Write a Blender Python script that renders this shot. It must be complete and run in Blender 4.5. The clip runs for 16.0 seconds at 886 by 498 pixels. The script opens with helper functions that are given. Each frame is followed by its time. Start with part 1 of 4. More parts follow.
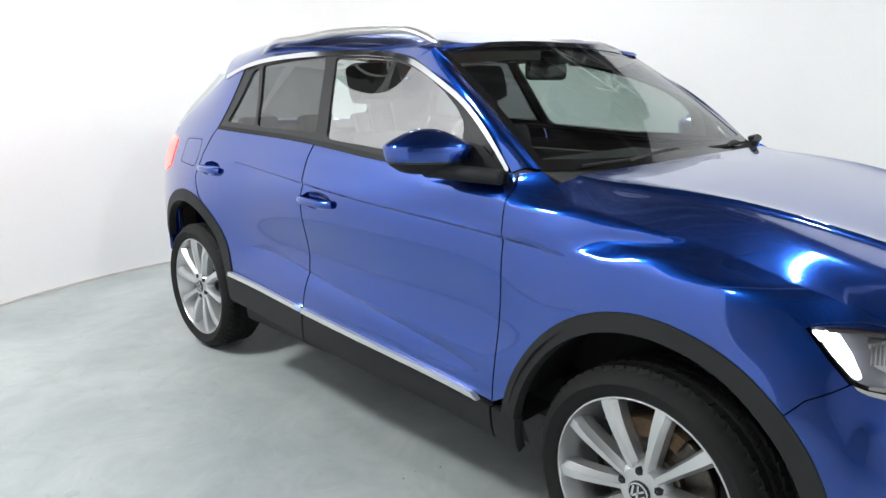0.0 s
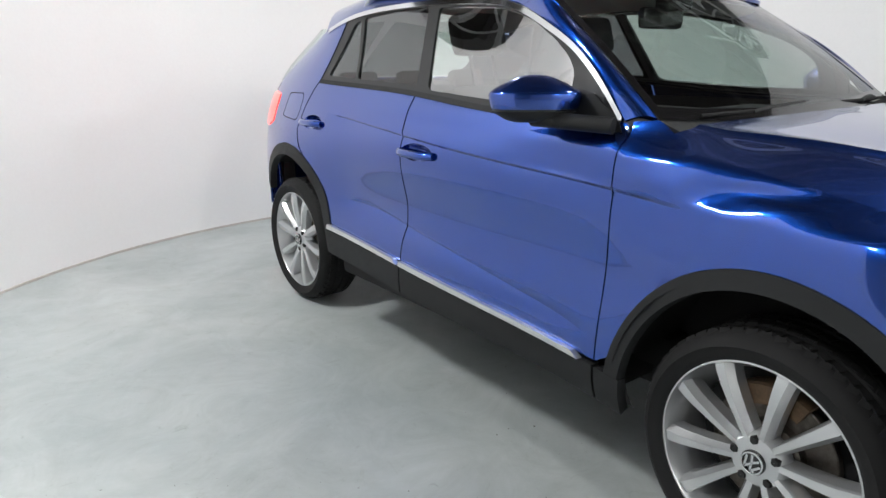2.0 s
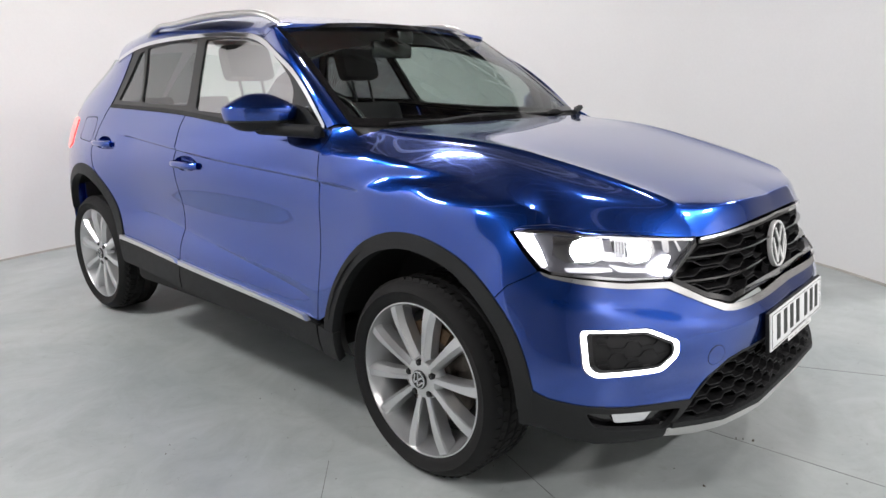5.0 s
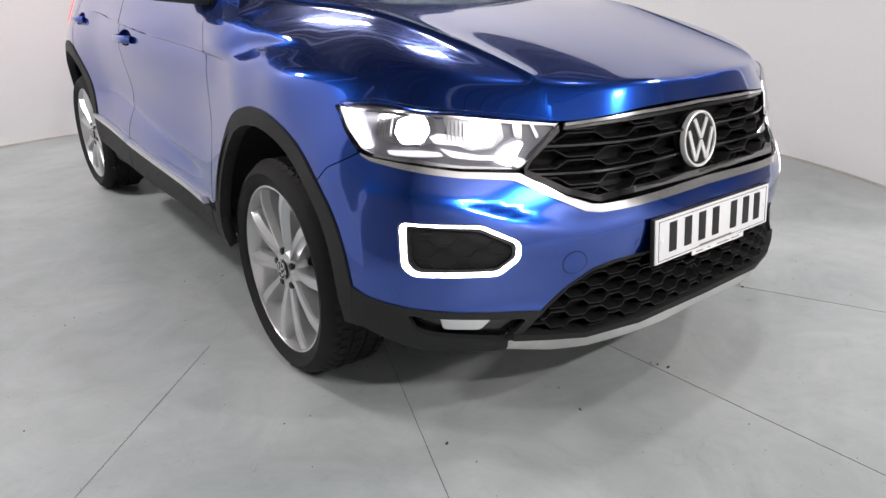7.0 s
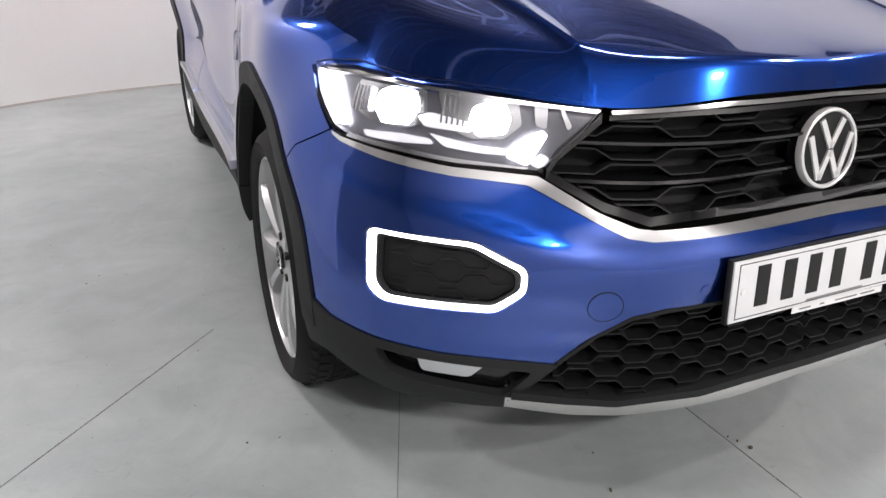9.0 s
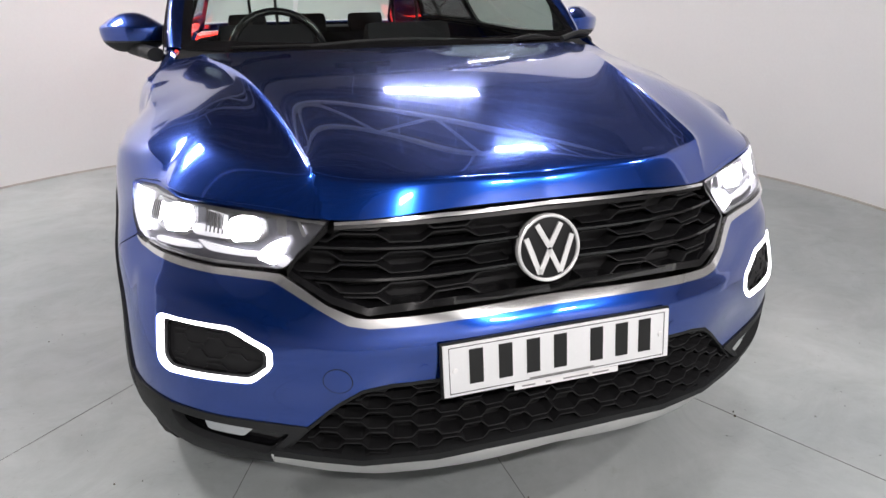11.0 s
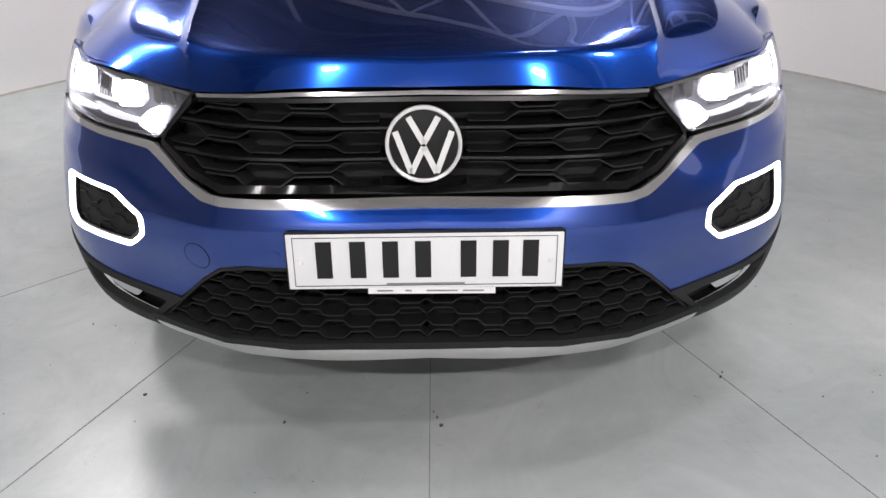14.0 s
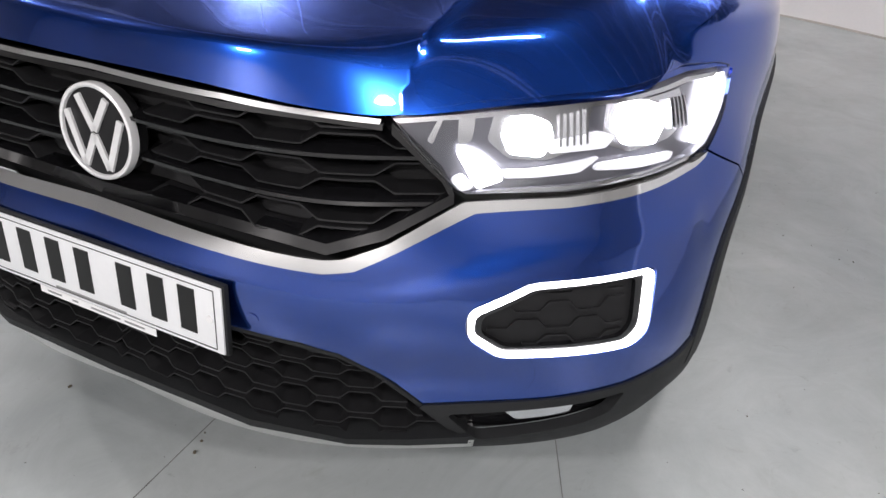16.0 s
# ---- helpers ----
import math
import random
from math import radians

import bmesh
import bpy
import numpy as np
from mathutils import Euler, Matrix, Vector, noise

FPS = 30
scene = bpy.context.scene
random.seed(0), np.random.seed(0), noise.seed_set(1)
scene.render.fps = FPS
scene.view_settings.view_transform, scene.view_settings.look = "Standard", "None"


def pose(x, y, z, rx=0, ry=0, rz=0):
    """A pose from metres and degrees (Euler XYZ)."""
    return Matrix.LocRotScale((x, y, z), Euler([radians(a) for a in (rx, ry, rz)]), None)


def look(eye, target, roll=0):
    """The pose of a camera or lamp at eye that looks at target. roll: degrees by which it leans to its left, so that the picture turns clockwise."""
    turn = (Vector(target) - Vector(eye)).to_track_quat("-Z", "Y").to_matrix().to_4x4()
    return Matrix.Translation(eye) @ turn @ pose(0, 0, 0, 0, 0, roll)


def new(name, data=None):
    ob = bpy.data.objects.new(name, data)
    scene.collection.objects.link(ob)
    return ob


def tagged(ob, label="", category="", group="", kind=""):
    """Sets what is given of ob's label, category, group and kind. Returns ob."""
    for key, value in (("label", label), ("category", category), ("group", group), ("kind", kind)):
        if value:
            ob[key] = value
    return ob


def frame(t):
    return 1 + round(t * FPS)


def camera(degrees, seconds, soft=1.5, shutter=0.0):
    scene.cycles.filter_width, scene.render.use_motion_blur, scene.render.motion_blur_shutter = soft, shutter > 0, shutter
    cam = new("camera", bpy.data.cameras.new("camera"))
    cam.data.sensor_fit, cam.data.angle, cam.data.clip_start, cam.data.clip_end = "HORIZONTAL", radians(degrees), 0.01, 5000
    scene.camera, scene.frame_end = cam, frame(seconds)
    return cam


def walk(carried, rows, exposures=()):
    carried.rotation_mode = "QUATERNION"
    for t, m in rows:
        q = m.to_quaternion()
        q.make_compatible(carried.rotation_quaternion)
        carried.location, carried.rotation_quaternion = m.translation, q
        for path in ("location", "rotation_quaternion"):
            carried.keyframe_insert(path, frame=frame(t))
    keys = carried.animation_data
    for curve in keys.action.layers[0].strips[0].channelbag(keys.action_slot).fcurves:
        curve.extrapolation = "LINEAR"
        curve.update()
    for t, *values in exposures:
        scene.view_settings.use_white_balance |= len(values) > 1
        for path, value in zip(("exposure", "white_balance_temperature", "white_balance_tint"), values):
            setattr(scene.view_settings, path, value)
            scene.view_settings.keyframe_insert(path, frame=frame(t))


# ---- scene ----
from mathutils import geometry
cam = camera(65.8, 16.0)
PATH = [
    (0, (-2.233, -0.696, 1.272), (-0.864, 0.689, 0.814), -0.5),
    (0.5, (-2.109, -0.628, 1.307), (-0.807, 0.841, 0.921), -0.7),
    (1, (-2.078, -0.601, 1.293), (-0.821, 0.91, 0.925), -0.7),
    (1.5, (-2.116, -0.588, 1.229), (-0.928, 0.942, 0.73), -0.6),
    (2, (-2.244, -0.638, 1.211), (-1.08, 0.895, 0.668), -0.6),
    (2.5, (-2.322, -0.688, 1.223), (-1.17, 0.849, 0.666), -0.7),
    (3, (-2.345, -0.725, 1.223), (-1.175, 0.811, 0.703), -0.4),
    (3.5, (-2.317, -0.806, 1.216), (-1.038, 0.649, 0.72), -0.6),
    (4, (-2.234, -0.968, 1.208), (-0.865, 0.404, 0.716), -0.4),
    (4.5, (-2.176, -1.149, 1.202), (-0.783, 0.199, 0.712), 0.4),
    (5, (-2.231, -1.328, 1.17), (-0.787, -0.024, 0.709), -0.9),
    (7.5, (-1.379, -1.684, 1.019), (-0.36, -0.14, 0.258), 1.0),
    (8, (-1.2, -1.637, 0.995), (-0.327, -0.018, 0.209), 2.7),
    (8.5, (-1.14, -1.526, 0.99), (-0.347, 0.131, 0.199), 1.9),
    (9, (-1.138, -1.502, 0.988), (-0.344, 0.153, 0.194), 1.4),
    (9.5, (-1.104, -1.575, 1.043), (-0.289, 0.072, 0.252), 0.5),
    (10, (-0.992, -1.805, 1.1), (-0.165, -0.1, 0.462), -1.0),
    (12.5, (-0.149, -1.959, 1.18), (-0.062, -0.113, 0.416), 1.5),
    (13, (-0.081, -1.948, 1.179), (-0.026, -0.112, 0.389), 2.0),
    (13.5, (-0.043, -1.95, 1.164), (-0.005, -0.118, 0.364), 1.2),
    (14, (0.024, -1.944, 1.08), (0.039, -0.155, 0.184), -0.5),
    (14.5, (0.184, -1.853, 1.088), (0.13, -0.115, 0.102), 1.3),
    (15, (0.402, -1.729, 1.122), (0.25, -0.028, 0.081), 1.5),
    (15.5, (0.652, -1.555, 1.114), (0.217, 0.078, 0.044), 2.7),
    (16, (0.841, -1.358, 1.093), (0.167, 0.193, 0.026), 2.8),
]
walk(cam, [(t, look(eye, target, roll)) for t, eye, target, roll in PATH], [(0.0, 2.93, 6250, 7), (0.8, 2.77, 6250, 7), (2.0, 2.63, 6350, 9), (3.5, 2.62, 6450, 11), (5.0, 2.58, 6500, 13), (7.5, 2.54, 6580, 16), (12.0, 2.42, 6580, 16), (16.0, 2.40, 6480, 16)])

# ---- world and lights ----
world = bpy.data.worlds.new("studio_world")
scene.world = world
world.use_nodes = True
world.node_tree.nodes["Background"].inputs[0].default_value = (.75, .8, .9, 1)
world.node_tree.nodes["Background"].inputs[1].default_value = .03


def shade(name, color, rough=.5, metal=0.0, coat=0.0, emit=None, power=0.0, vary=0.0, size=8.0, bump=0.0, grain=120.0, glass=0.0, ior=1.45, alpha=1.0):
    """A surface: base colour with blotches at one scale and grain at a finer one."""
    m = bpy.data.materials.new(name)
    m.use_nodes = True
    n, l = m.node_tree.nodes, m.node_tree.links
    b = n["Principled BSDF"]
    b.inputs["Base Color"].default_value = (*color, 1)
    b.inputs["Roughness"].default_value = rough
    b.inputs["Metallic"].default_value = metal
    b.inputs["Coat Weight"].default_value = coat
    b.inputs["Coat Roughness"].default_value = .02
    b.inputs["IOR"].default_value = ior
    b.inputs["Transmission Weight"].default_value = glass
    b.inputs["Alpha"].default_value = alpha
    if emit:
        b.inputs["Emission Color"].default_value = (*emit, 1)
        b.inputs["Emission Strength"].default_value = power
    if vary or bump:
        tc = n.new("ShaderNodeTexCoord")
        big, fine = n.new("ShaderNodeTexNoise"), n.new("ShaderNodeTexNoise")
        big.inputs["Scale"].default_value, big.inputs["Detail"].default_value = size, 5
        fine.inputs["Scale"].default_value, fine.inputs["Detail"].default_value = grain, 3
        for t in (big, fine):
            l.new(tc.outputs["Object"], t.inputs["Vector"])
        if vary:
            both = n.new("ShaderNodeMath")
            both.operation = "ADD"
            l.new(big.outputs["Fac"], both.inputs[0])
            l.new(fine.outputs["Fac"], both.inputs[1])
            ramp = n.new("ShaderNodeMapRange")
            ramp.inputs["From Min"].default_value, ramp.inputs["From Max"].default_value = .6, 1.4
            ramp.inputs["To Min"].default_value, ramp.inputs["To Max"].default_value = 1 - vary, 1 + vary
            l.new(both.outputs[0], ramp.inputs["Value"])
            mix = n.new("ShaderNodeVectorMath")
            mix.operation = "SCALE"
            mix.inputs[0].default_value = color
            l.new(ramp.outputs[0], mix.inputs["Scale"])
            l.new(mix.outputs[0], b.inputs["Base Color"])
            rr = n.new("ShaderNodeMapRange")
            rr.inputs["To Min"].default_value, rr.inputs["To Max"].default_value = max(.02, rough * .8), min(1, rough * 1.2)
            l.new(big.outputs["Fac"], rr.inputs["Value"])
            l.new(rr.outputs[0], b.inputs["Roughness"])
        if bump:
            bm_ = n.new("ShaderNodeBump")
            bm_.inputs["Strength"].default_value, bm_.inputs["Distance"].default_value = bump, .002
            l.new(fine.outputs["Fac"], bm_.inputs["Height"])
            l.new(bm_.outputs[0], b.inputs["Normal"])
    return m


PAINT = shade("blue_metallic_paint", (.010, .068, .40), .15, 1.0, 1.0)


def flaked(m, share, rough, color):
    """Adds the broad sheen of the metal flakes under the same clear coat."""
    n, l = m.node_tree.nodes, m.node_tree.links
    a = n["Principled BSDF"]
    b, mix = n.new("ShaderNodeBsdfPrincipled"), n.new("ShaderNodeMixShader")
    b.inputs["Base Color"].default_value, b.inputs["Roughness"].default_value, b.inputs["Metallic"].default_value = (*color, 1), rough, 1.0
    mix.inputs[0].default_value = share
    for q in (a, b):
        q.inputs["Coat Weight"].default_value, q.inputs["Coat IOR"].default_value, q.inputs["Coat Roughness"].default_value = 1.0, 1.72, .006
    l.new(a.outputs[0], mix.inputs[1])
    l.new(b.outputs[0], mix.inputs[2])
    l.new(mix.outputs[0], n["Material Output"].inputs[0])


flaked(PAINT, .32, .42, (.007, .060, .38))
FOG = shade("fog_reflector", (.72, .72, .74), .16, 1.0, 1.0)
CLAD = shade("black_plastic", (.017, .018, .019), .58, vary=.15, size=30, bump=.35, grain=900)
GLOSS = shade("gloss_black", (.008, .008, .009), .12, coat=.6)
DARK = shade("dark_cavity", (.010, .010, .011), .8)
CHROME = shade("chrome", (.78, .79, .80), .10, 1.0)
BRIGHT = shade("bright_trim", (.82, .82, .82), .12, .88)
BADGE = shade("bright_badge_chrome", (.88, .88, .88), .25, .25)
SATIN = shade("satin_silver", (.68, .68, .67), .34, .8, vary=.05, size=20)
ALLOY = shade("silver_alloy", (.60, .61, .62), .30, .8, coat=.3)
GRILLEBLACK = shade("matt_black_grille", (.013, .013, .014), .5, vary=.15, size=40)
# Small emission puts the lamps' light into reflector facets and bars.
GLOW = shade("glowing_reflector", (.9, .9, .92), .25, .6, emit=(.93, .94, 1), power=.11)
RUBBER = shade("tyre_rubber", (.012, .012, .0125), .75, vary=.2, size=18, bump=.3, grain=500)
STEEL = shade("worn_brake_steel", (.13, .115, .10), .4, .9, vary=.3, size=30)
RUST = shade("rusty_iron", (.11, .07, .04), .8, .2, vary=.35, size=40)
LAMP = shade("white_led", (1, 1, 1), .3, emit=(.93, .95, 1), power=7)
RING = shade("white_light_guide", (1, 1, 1), .3, emit=(.97, .98, 1), power=1.6)
SILVER = shade("lamp_reflector", (.8, .8, .82), .15, 1.0)
BEZEL = shade("grey_lamp_bezel", (.17, .17, .19), .3, .7)
RED = shade("red_tail_lamp", (.42, .012, .012), .12, coat=.6, emit=(1, .05, .035), power=.5)
FABRIC = shade("dark_seat_cloth", (.03, .031, .035), .9, vary=.25, size=40, bump=.4, grain=700)
TRIMGREY = shade("grey_headliner", (.42, .42, .40), .9, vary=.05)
for m in (RUBBER, CLAD, GRILLEBLACK):
    m.node_tree.nodes["Principled BSDF"].inputs["Specular IOR Level"].default_value = .28
WHITEPLATE = shade("white_plate", (.82, .83, .84), .35, vary=.02)
BLACKINK = shade("black_ink", (.01, .01, .01), .4)
PAPER = shade("white_paper", (.86, .86, .86), .7)


def clear(name, tint, gloss=.04):
    """Thin glass: light passes straight through, with the gloss of glass on top, stronger at a slant."""
    m = bpy.data.materials.new(name)
    m.use_nodes = True
    n, l = m.node_tree.nodes, m.node_tree.links
    n.remove(n["Principled BSDF"])
    see, gl, mix, lw = n.new("ShaderNodeBsdfTransparent"), n.new("ShaderNodeBsdfGlossy"), n.new("ShaderNodeMixShader"), n.new("ShaderNodeLayerWeight")
    see.inputs[0].default_value = (*tint, 1)
    gl.inputs["Roughness"].default_value = 0
    lw.inputs["Blend"].default_value = .5
    p, q = n.new("ShaderNodeMath"), n.new("ShaderNodeMath")
    p.operation, q.operation = "POWER", "MULTIPLY_ADD"
    p.inputs[1].default_value = 4.0
    q.inputs[1].default_value, q.inputs[2].default_value = 1 - gloss, gloss
    l.new(lw.outputs["Facing"], p.inputs[0])
    l.new(p.outputs[0], q.inputs[0])
    l.new(q.outputs[0], mix.inputs[0])
    l.new(see.outputs[0], mix.inputs[1])
    l.new(gl.outputs[0], mix.inputs[2])
    l.new(mix.outputs[0], n["Material Output"].inputs[0])
    return m


GLASS = clear("green_tinted_glass", (.84, .93, .89), .10)
SIDEGLASS = clear("pale_green_side_glass", (.80, .92, .88), .48)
PRIVACY = clear("dark_privacy_glass", (.15, .158, .165), .09)
LENS = clear("clear_lamp_cover", (.93, .94, .95))
SATINBLACK = shade("satin_black", (.014, .015, .016), .38, vary=.1, size=30)

# ---- body surface: the plan outline and how far each height lies inside it ----
def spline(xs, ys):
    """A natural cubic spline as a function of a number or an array."""
    xs, ys = np.array(xs, float), np.array(ys, float)
    n, h = len(xs), np.diff(xs)
    a, b = np.eye(n), np.zeros((n,) + ys.shape[1:])
    for i in range(1, n - 1):
        a[i, i - 1:i + 2] = h[i - 1], 2 * (h[i - 1] + h[i]), h[i]
        b[i] = 6 * ((ys[i + 1] - ys[i]) / h[i] - (ys[i] - ys[i - 1]) / h[i - 1])
    m = np.linalg.solve(a, b)

    def f(x):
        x = np.asarray(x, float)
        i = np.clip(np.searchsorted(xs, x) - 1, 0, n - 2)
        e = ys.ndim - 1
        p = lambda v: v.reshape(v.shape + (1,) * e)
        hh, l, r = p(h[i]), p(xs[i + 1] - x), p(x - xs[i])
        inside = p((x >= xs[0]) & (x <= xs[-1]))
        cub = (m[i] * l ** 3 + m[i + 1] * r ** 3) / (6 * hh) + (ys[i] / hh - m[i] * hh / 6) * l + (ys[i + 1] / hh - m[i + 1] * hh / 6) * r
        lo = ys[0] + p(x - xs[0]) * ((ys[1] - ys[0]) / h[0] - h[0] * m[1] / 6)
        hi = ys[-1] + p(x - xs[-1]) * ((ys[-1] - ys[-2]) / h[-1] + h[-1] * m[-2] / 6)
        return np.where(inside, cub, np.where(p(x < xs[0]), lo, hi))
    return f


def step(a, b, x):
    k = np.clip((np.asarray(x, float) - a) / (b - a), 0, 1)
    return k * k * (3 - 2 * k)


OUT_S = [-1.644, -1.394, -1.144, -.988, -.794, -.536, -.392, -.22, 0, .2, .4, .6, 1.0, 1.5, 2.0, 2.25, 2.5, 2.9, 3.12, 3.30, 3.48, 3.98, 4.48]
OUT_X = [-.25, 0, .25, .40, .578, .790, .862, .881, .880, .875, .857, .838, .832, .832, .818, .822, .822, .782, .72, .61, .45, 0, -.45]
OUT_Y = [-.776, -.782, -.776, -.735, -.657, -.512, -.39, -.22, 0, .2, .4, .6, 1.0, 1.5, 2.0, 2.25, 2.5, 2.9, 3.11, 3.25, 3.33, 3.37, 3.33]
outline = spline(OUT_S, np.stack([OUT_X, OUT_Y], 1))
LEVELS = np.linspace(.16, 1.5, 135)
STATIONS = [
    (-1.65, (.20, .04), (.27, .006), (.36, .020), (.45, .013), (.53, .012), (.565, .022), (.61, .048), (.69, .066), (.79, .09), (.85, .14)),
    (-1.14, (.20, .04), (.27, .004), (.36, .020), (.45, .013), (.53, .012), (.565, .022), (.61, .048), (.69, .066), (.79, .09), (.85, .14)),
    (-.988, (.20, .04), (.27, .0), (.36, .01), (.45, .0), (.53, .003), (.574, .012), (.668, .052), (.77, .08), (.83, .12)),
    (-.794, (.20, .05), (.27, .0), (.36, .01), (.45, .0), (.51, .0), (.57, .02), (.668, .064), (.77, .085), (.83, .12)),
    (-.536, (.20, .05), (.27, .01), (.36, -.004), (.45, -.010), (.51, .0), (.57, .016), (.668, .042), (.77, .073), (.81, .09), (.85, .125)),
    (-.41, (.20, .04), (.30, .004), (.45, -.008), (.55, .006), (.66, .034), (.705, .050), (.80, .088), (.85, .14)),
    (-.31, (.20, .04), (.30, .0), (.45, -.006), (.55, .0), (.66, .010), (.71, .026), (.80, .066), (.84, .092), (.88, .135), (.90, .17)),
    (-.15, (.20, .03), (.30, .01), (.50, .0), (.66, .004), (.763, .009), (.82, .019), (.85, .029), (.866, .042), (.885, .079), (.905, .113), (.92, .142), (.945, .20)),
    (.06, (.20, .03), (.30, .01), (.50, .0), (.68, .004), (.763, .011), (.82, .019), (.86, .028), (.878, .034), (.888, .043), (.902, .069), (.916, .086), (.926, .0905), (.937, .0935), (.945, .102), (.954, .119), (.967, .152), (.98, .19), (1.06, .449), (1.2, .893), (1.41, 1.56)),
    (.21, (.20, .04), (.29, .01), (.45, .0), (.60, .006), (.75, .014), (.82, .021), (.85, .027), (.867, .031), (.877, .038), (.89, .053), (.899, .060), (.908, .064), (.922, .067), (.945, .071), (.957, .080), (.968, .103), (.98, .130), (1.02, .228), (1.06, .299), (1.2, .578), (1.41, .99)),
    (.28, (.20, .05), (.28, .01), (.40, .0), (.50, .003), (.66, .014), (.80, .023), (.85, .029), (.88, .034), (.90, .039), (.93, .048), (.950, .055), (.963, .064), (.975, .086), (1.0, .140), (1.02, .178), (1.06, .236), (1.2, .411), (1.41, .705)),
    (.50, (.20, .05), (.28, .01), (.40, -.004), (.50, .004), (.64, .022), (.80, .024), (.88, .026), (.96, .037), (.975, .044), (.99, .062), (1.01, .085), (1.03, .100), (1.06, .112), (1.10, .125), (1.41, .23)),
    (1.0, (.20, .05), (.28, .01), (.40, -.006), (.50, .005), (.62, .034), (.80, .020), (.88, .021), (.96, .045), (1.05, .085), (1.10, .108), (1.41, .23)),
    (1.9, (.20, .05), (.28, .01), (.40, -.005), (.50, .003), (.62, .031), (.80, .018), (.88, .025), (.93, .042), (1.05, .095), (1.114, .125), (1.39, .235)),
    (2.5, (.20, .05), (.30, .02), (.50, .0), (.70, .0), (.78, .010), (.88, .040), (.96, .080), (1.05, .120), (1.114, .150), (1.36, .265)),
    (3.0, (.20, .10), (.30, .07), (.50, .05), (.70, .05), (.80, .06), (.95, .095), (1.05, .14), (1.15, .20), (1.35, .40)),
    (4.5, (.20, .06), (.30, .03), (.50, .0), (.70, .0), (.80, .01), (.95, .06), (1.05, .12), (1.15, .25), (1.35, .50)),
]
inset_at = spline([row[0] for row in STATIONS], np.stack([spline(*zip(*row[1:]))(LEVELS) for row in STATIONS]))
swage = spline([.1, .333, .515, .968, 1.5, 2.132, 2.4], [.850, .860, .868, .888, .922, .965, .983])

flank = spline([.4, .6, 1.0, 1.5, 1.8, 2.1, 2.5], [.44, .465, .515, .575, .605, .60, .58])
ledge = spline([-1.65, -1.14, -1.0, -.93, -.835, -.715, -.62, -.51, -.42], [.543, .543, .536, .538, .556, .590, .608, .624, .634])


def inset(s, z):
    s, z = np.atleast_1d(s).astype(float), np.atleast_1d(z).astype(float)
    rows = inset_at(s)
    k = np.clip((z - LEVELS[0]) / (LEVELS[1] - LEVELS[0]), 1, len(LEVELS) - 3.001)
    i = k.astype(int)
    f, a = k - i, np.arange(len(s))
    p0, p1, p2, p3 = rows[a, i - 1], rows[a, i], rows[a, i + 1], rows[a, i + 2]
    d = p1 + f / 2 * (p2 - p0 + f * (2 * p0 - 5 * p1 + 4 * p2 - p3 + f * (3 * (p1 - p2) + p3 - p0)))
    below = swage(s) - z
    d += .011 * step(.22, .45, s) * (1 - step(1.95, 2.2, s)) * step(-.003, .004, below) * np.exp(-np.clip(below, 0, 1) / .05)
    d += .009 * step(.5, .75, s) * (1 - step(1.85, 2.1, s)) * np.exp(-np.abs(z - flank(s)) / .022)
    d -= .006 * (1 - step(-.45, -.40, s)) * (1 - step(-.022, .022, z - ledge(s))) * np.exp(-np.clip(ledge(s) - z, 0, 1) / .06)
    return d


def girdle(s, z, out=0.0):
    """Points of the body's skin on the side x > 0; out: how far they stand off it."""
    s, z = np.atleast_1d(s).astype(float), np.atleast_1d(z).astype(float)
    p, q = outline(s), outline(s + 1e-4)
    t = (q - p) / np.linalg.norm(q - p, axis=1)[:, None]
    d = inset(s, z) - out
    return np.stack([p[:, 0] - t[:, 1] * d, p[:, 1] + t[:, 0] * d, z], 1)



# ---- mesh helpers ----
def mesh(name, verts, faces, material, parent=None, normals=None, smooth=True, label="", materials=()):
    """One mesh object; normals: one for each corner of each face, or None."""
    me = bpy.data.meshes.new(name)
    me.from_pydata([tuple(map(float, v)) for v in verts], [], [tuple(map(int, f)) for f in faces])
    me.materials.append(material)
    if smooth:
        me.shade_smooth()
    if normals is not None:
        me.normals_split_custom_set([tuple(map(float, v)) for v in normals])
    ob = new(name, me)
    ob.parent = parent
    if label:
        ob["label"] = label
    return ob


def part(name, bm, material, parent, label="", smooth=True):
    """One bmesh as one object under a thing."""
    me = bpy.data.meshes.new(name)
    bmesh.ops.recalc_face_normals(bm, faces=bm.faces)
    bm.to_mesh(me)
    bm.free()
    me.materials.append(material)
    if smooth:
        me.shade_smooth()
        me.set_sharp_from_angle(angle=radians(38))
    ob = new(name, me)
    ob.parent = parent
    if label:
        ob["label"] = label
    return ob


def within(p, loop):
    """Which of the points p lie inside the loop."""
    x, y = p[:, 0], p[:, 1]
    a, b = loop, np.roll(loop, -1, 0)
    inside = np.zeros(len(p), bool)
    for (x0, y0), (x1, y1) in zip(a, b):
        hit = ((y0 > y) != (y1 > y))
        if y0 != y1:
            inside ^= hit & (x < (x1 - x0) * (y - y0) / (y1 - y0) + x0)
    return inside


def dense(loop, gap):
    out = []
    for p, q in zip(loop, np.roll(loop, -1, 0)):
        k = max(1, int(np.ceil(np.linalg.norm(q - p) / gap)))
        out += [p + (q - p) * i / k for i in range(k)]
    return np.array(out)


def away(p, loop, gap):
    """Which points keep the gap from the loop's corners."""
    keep = np.ones(len(p), bool)
    for q in loop:
        keep &= ((p - q) ** 2).sum(1) > gap * gap
    return keep


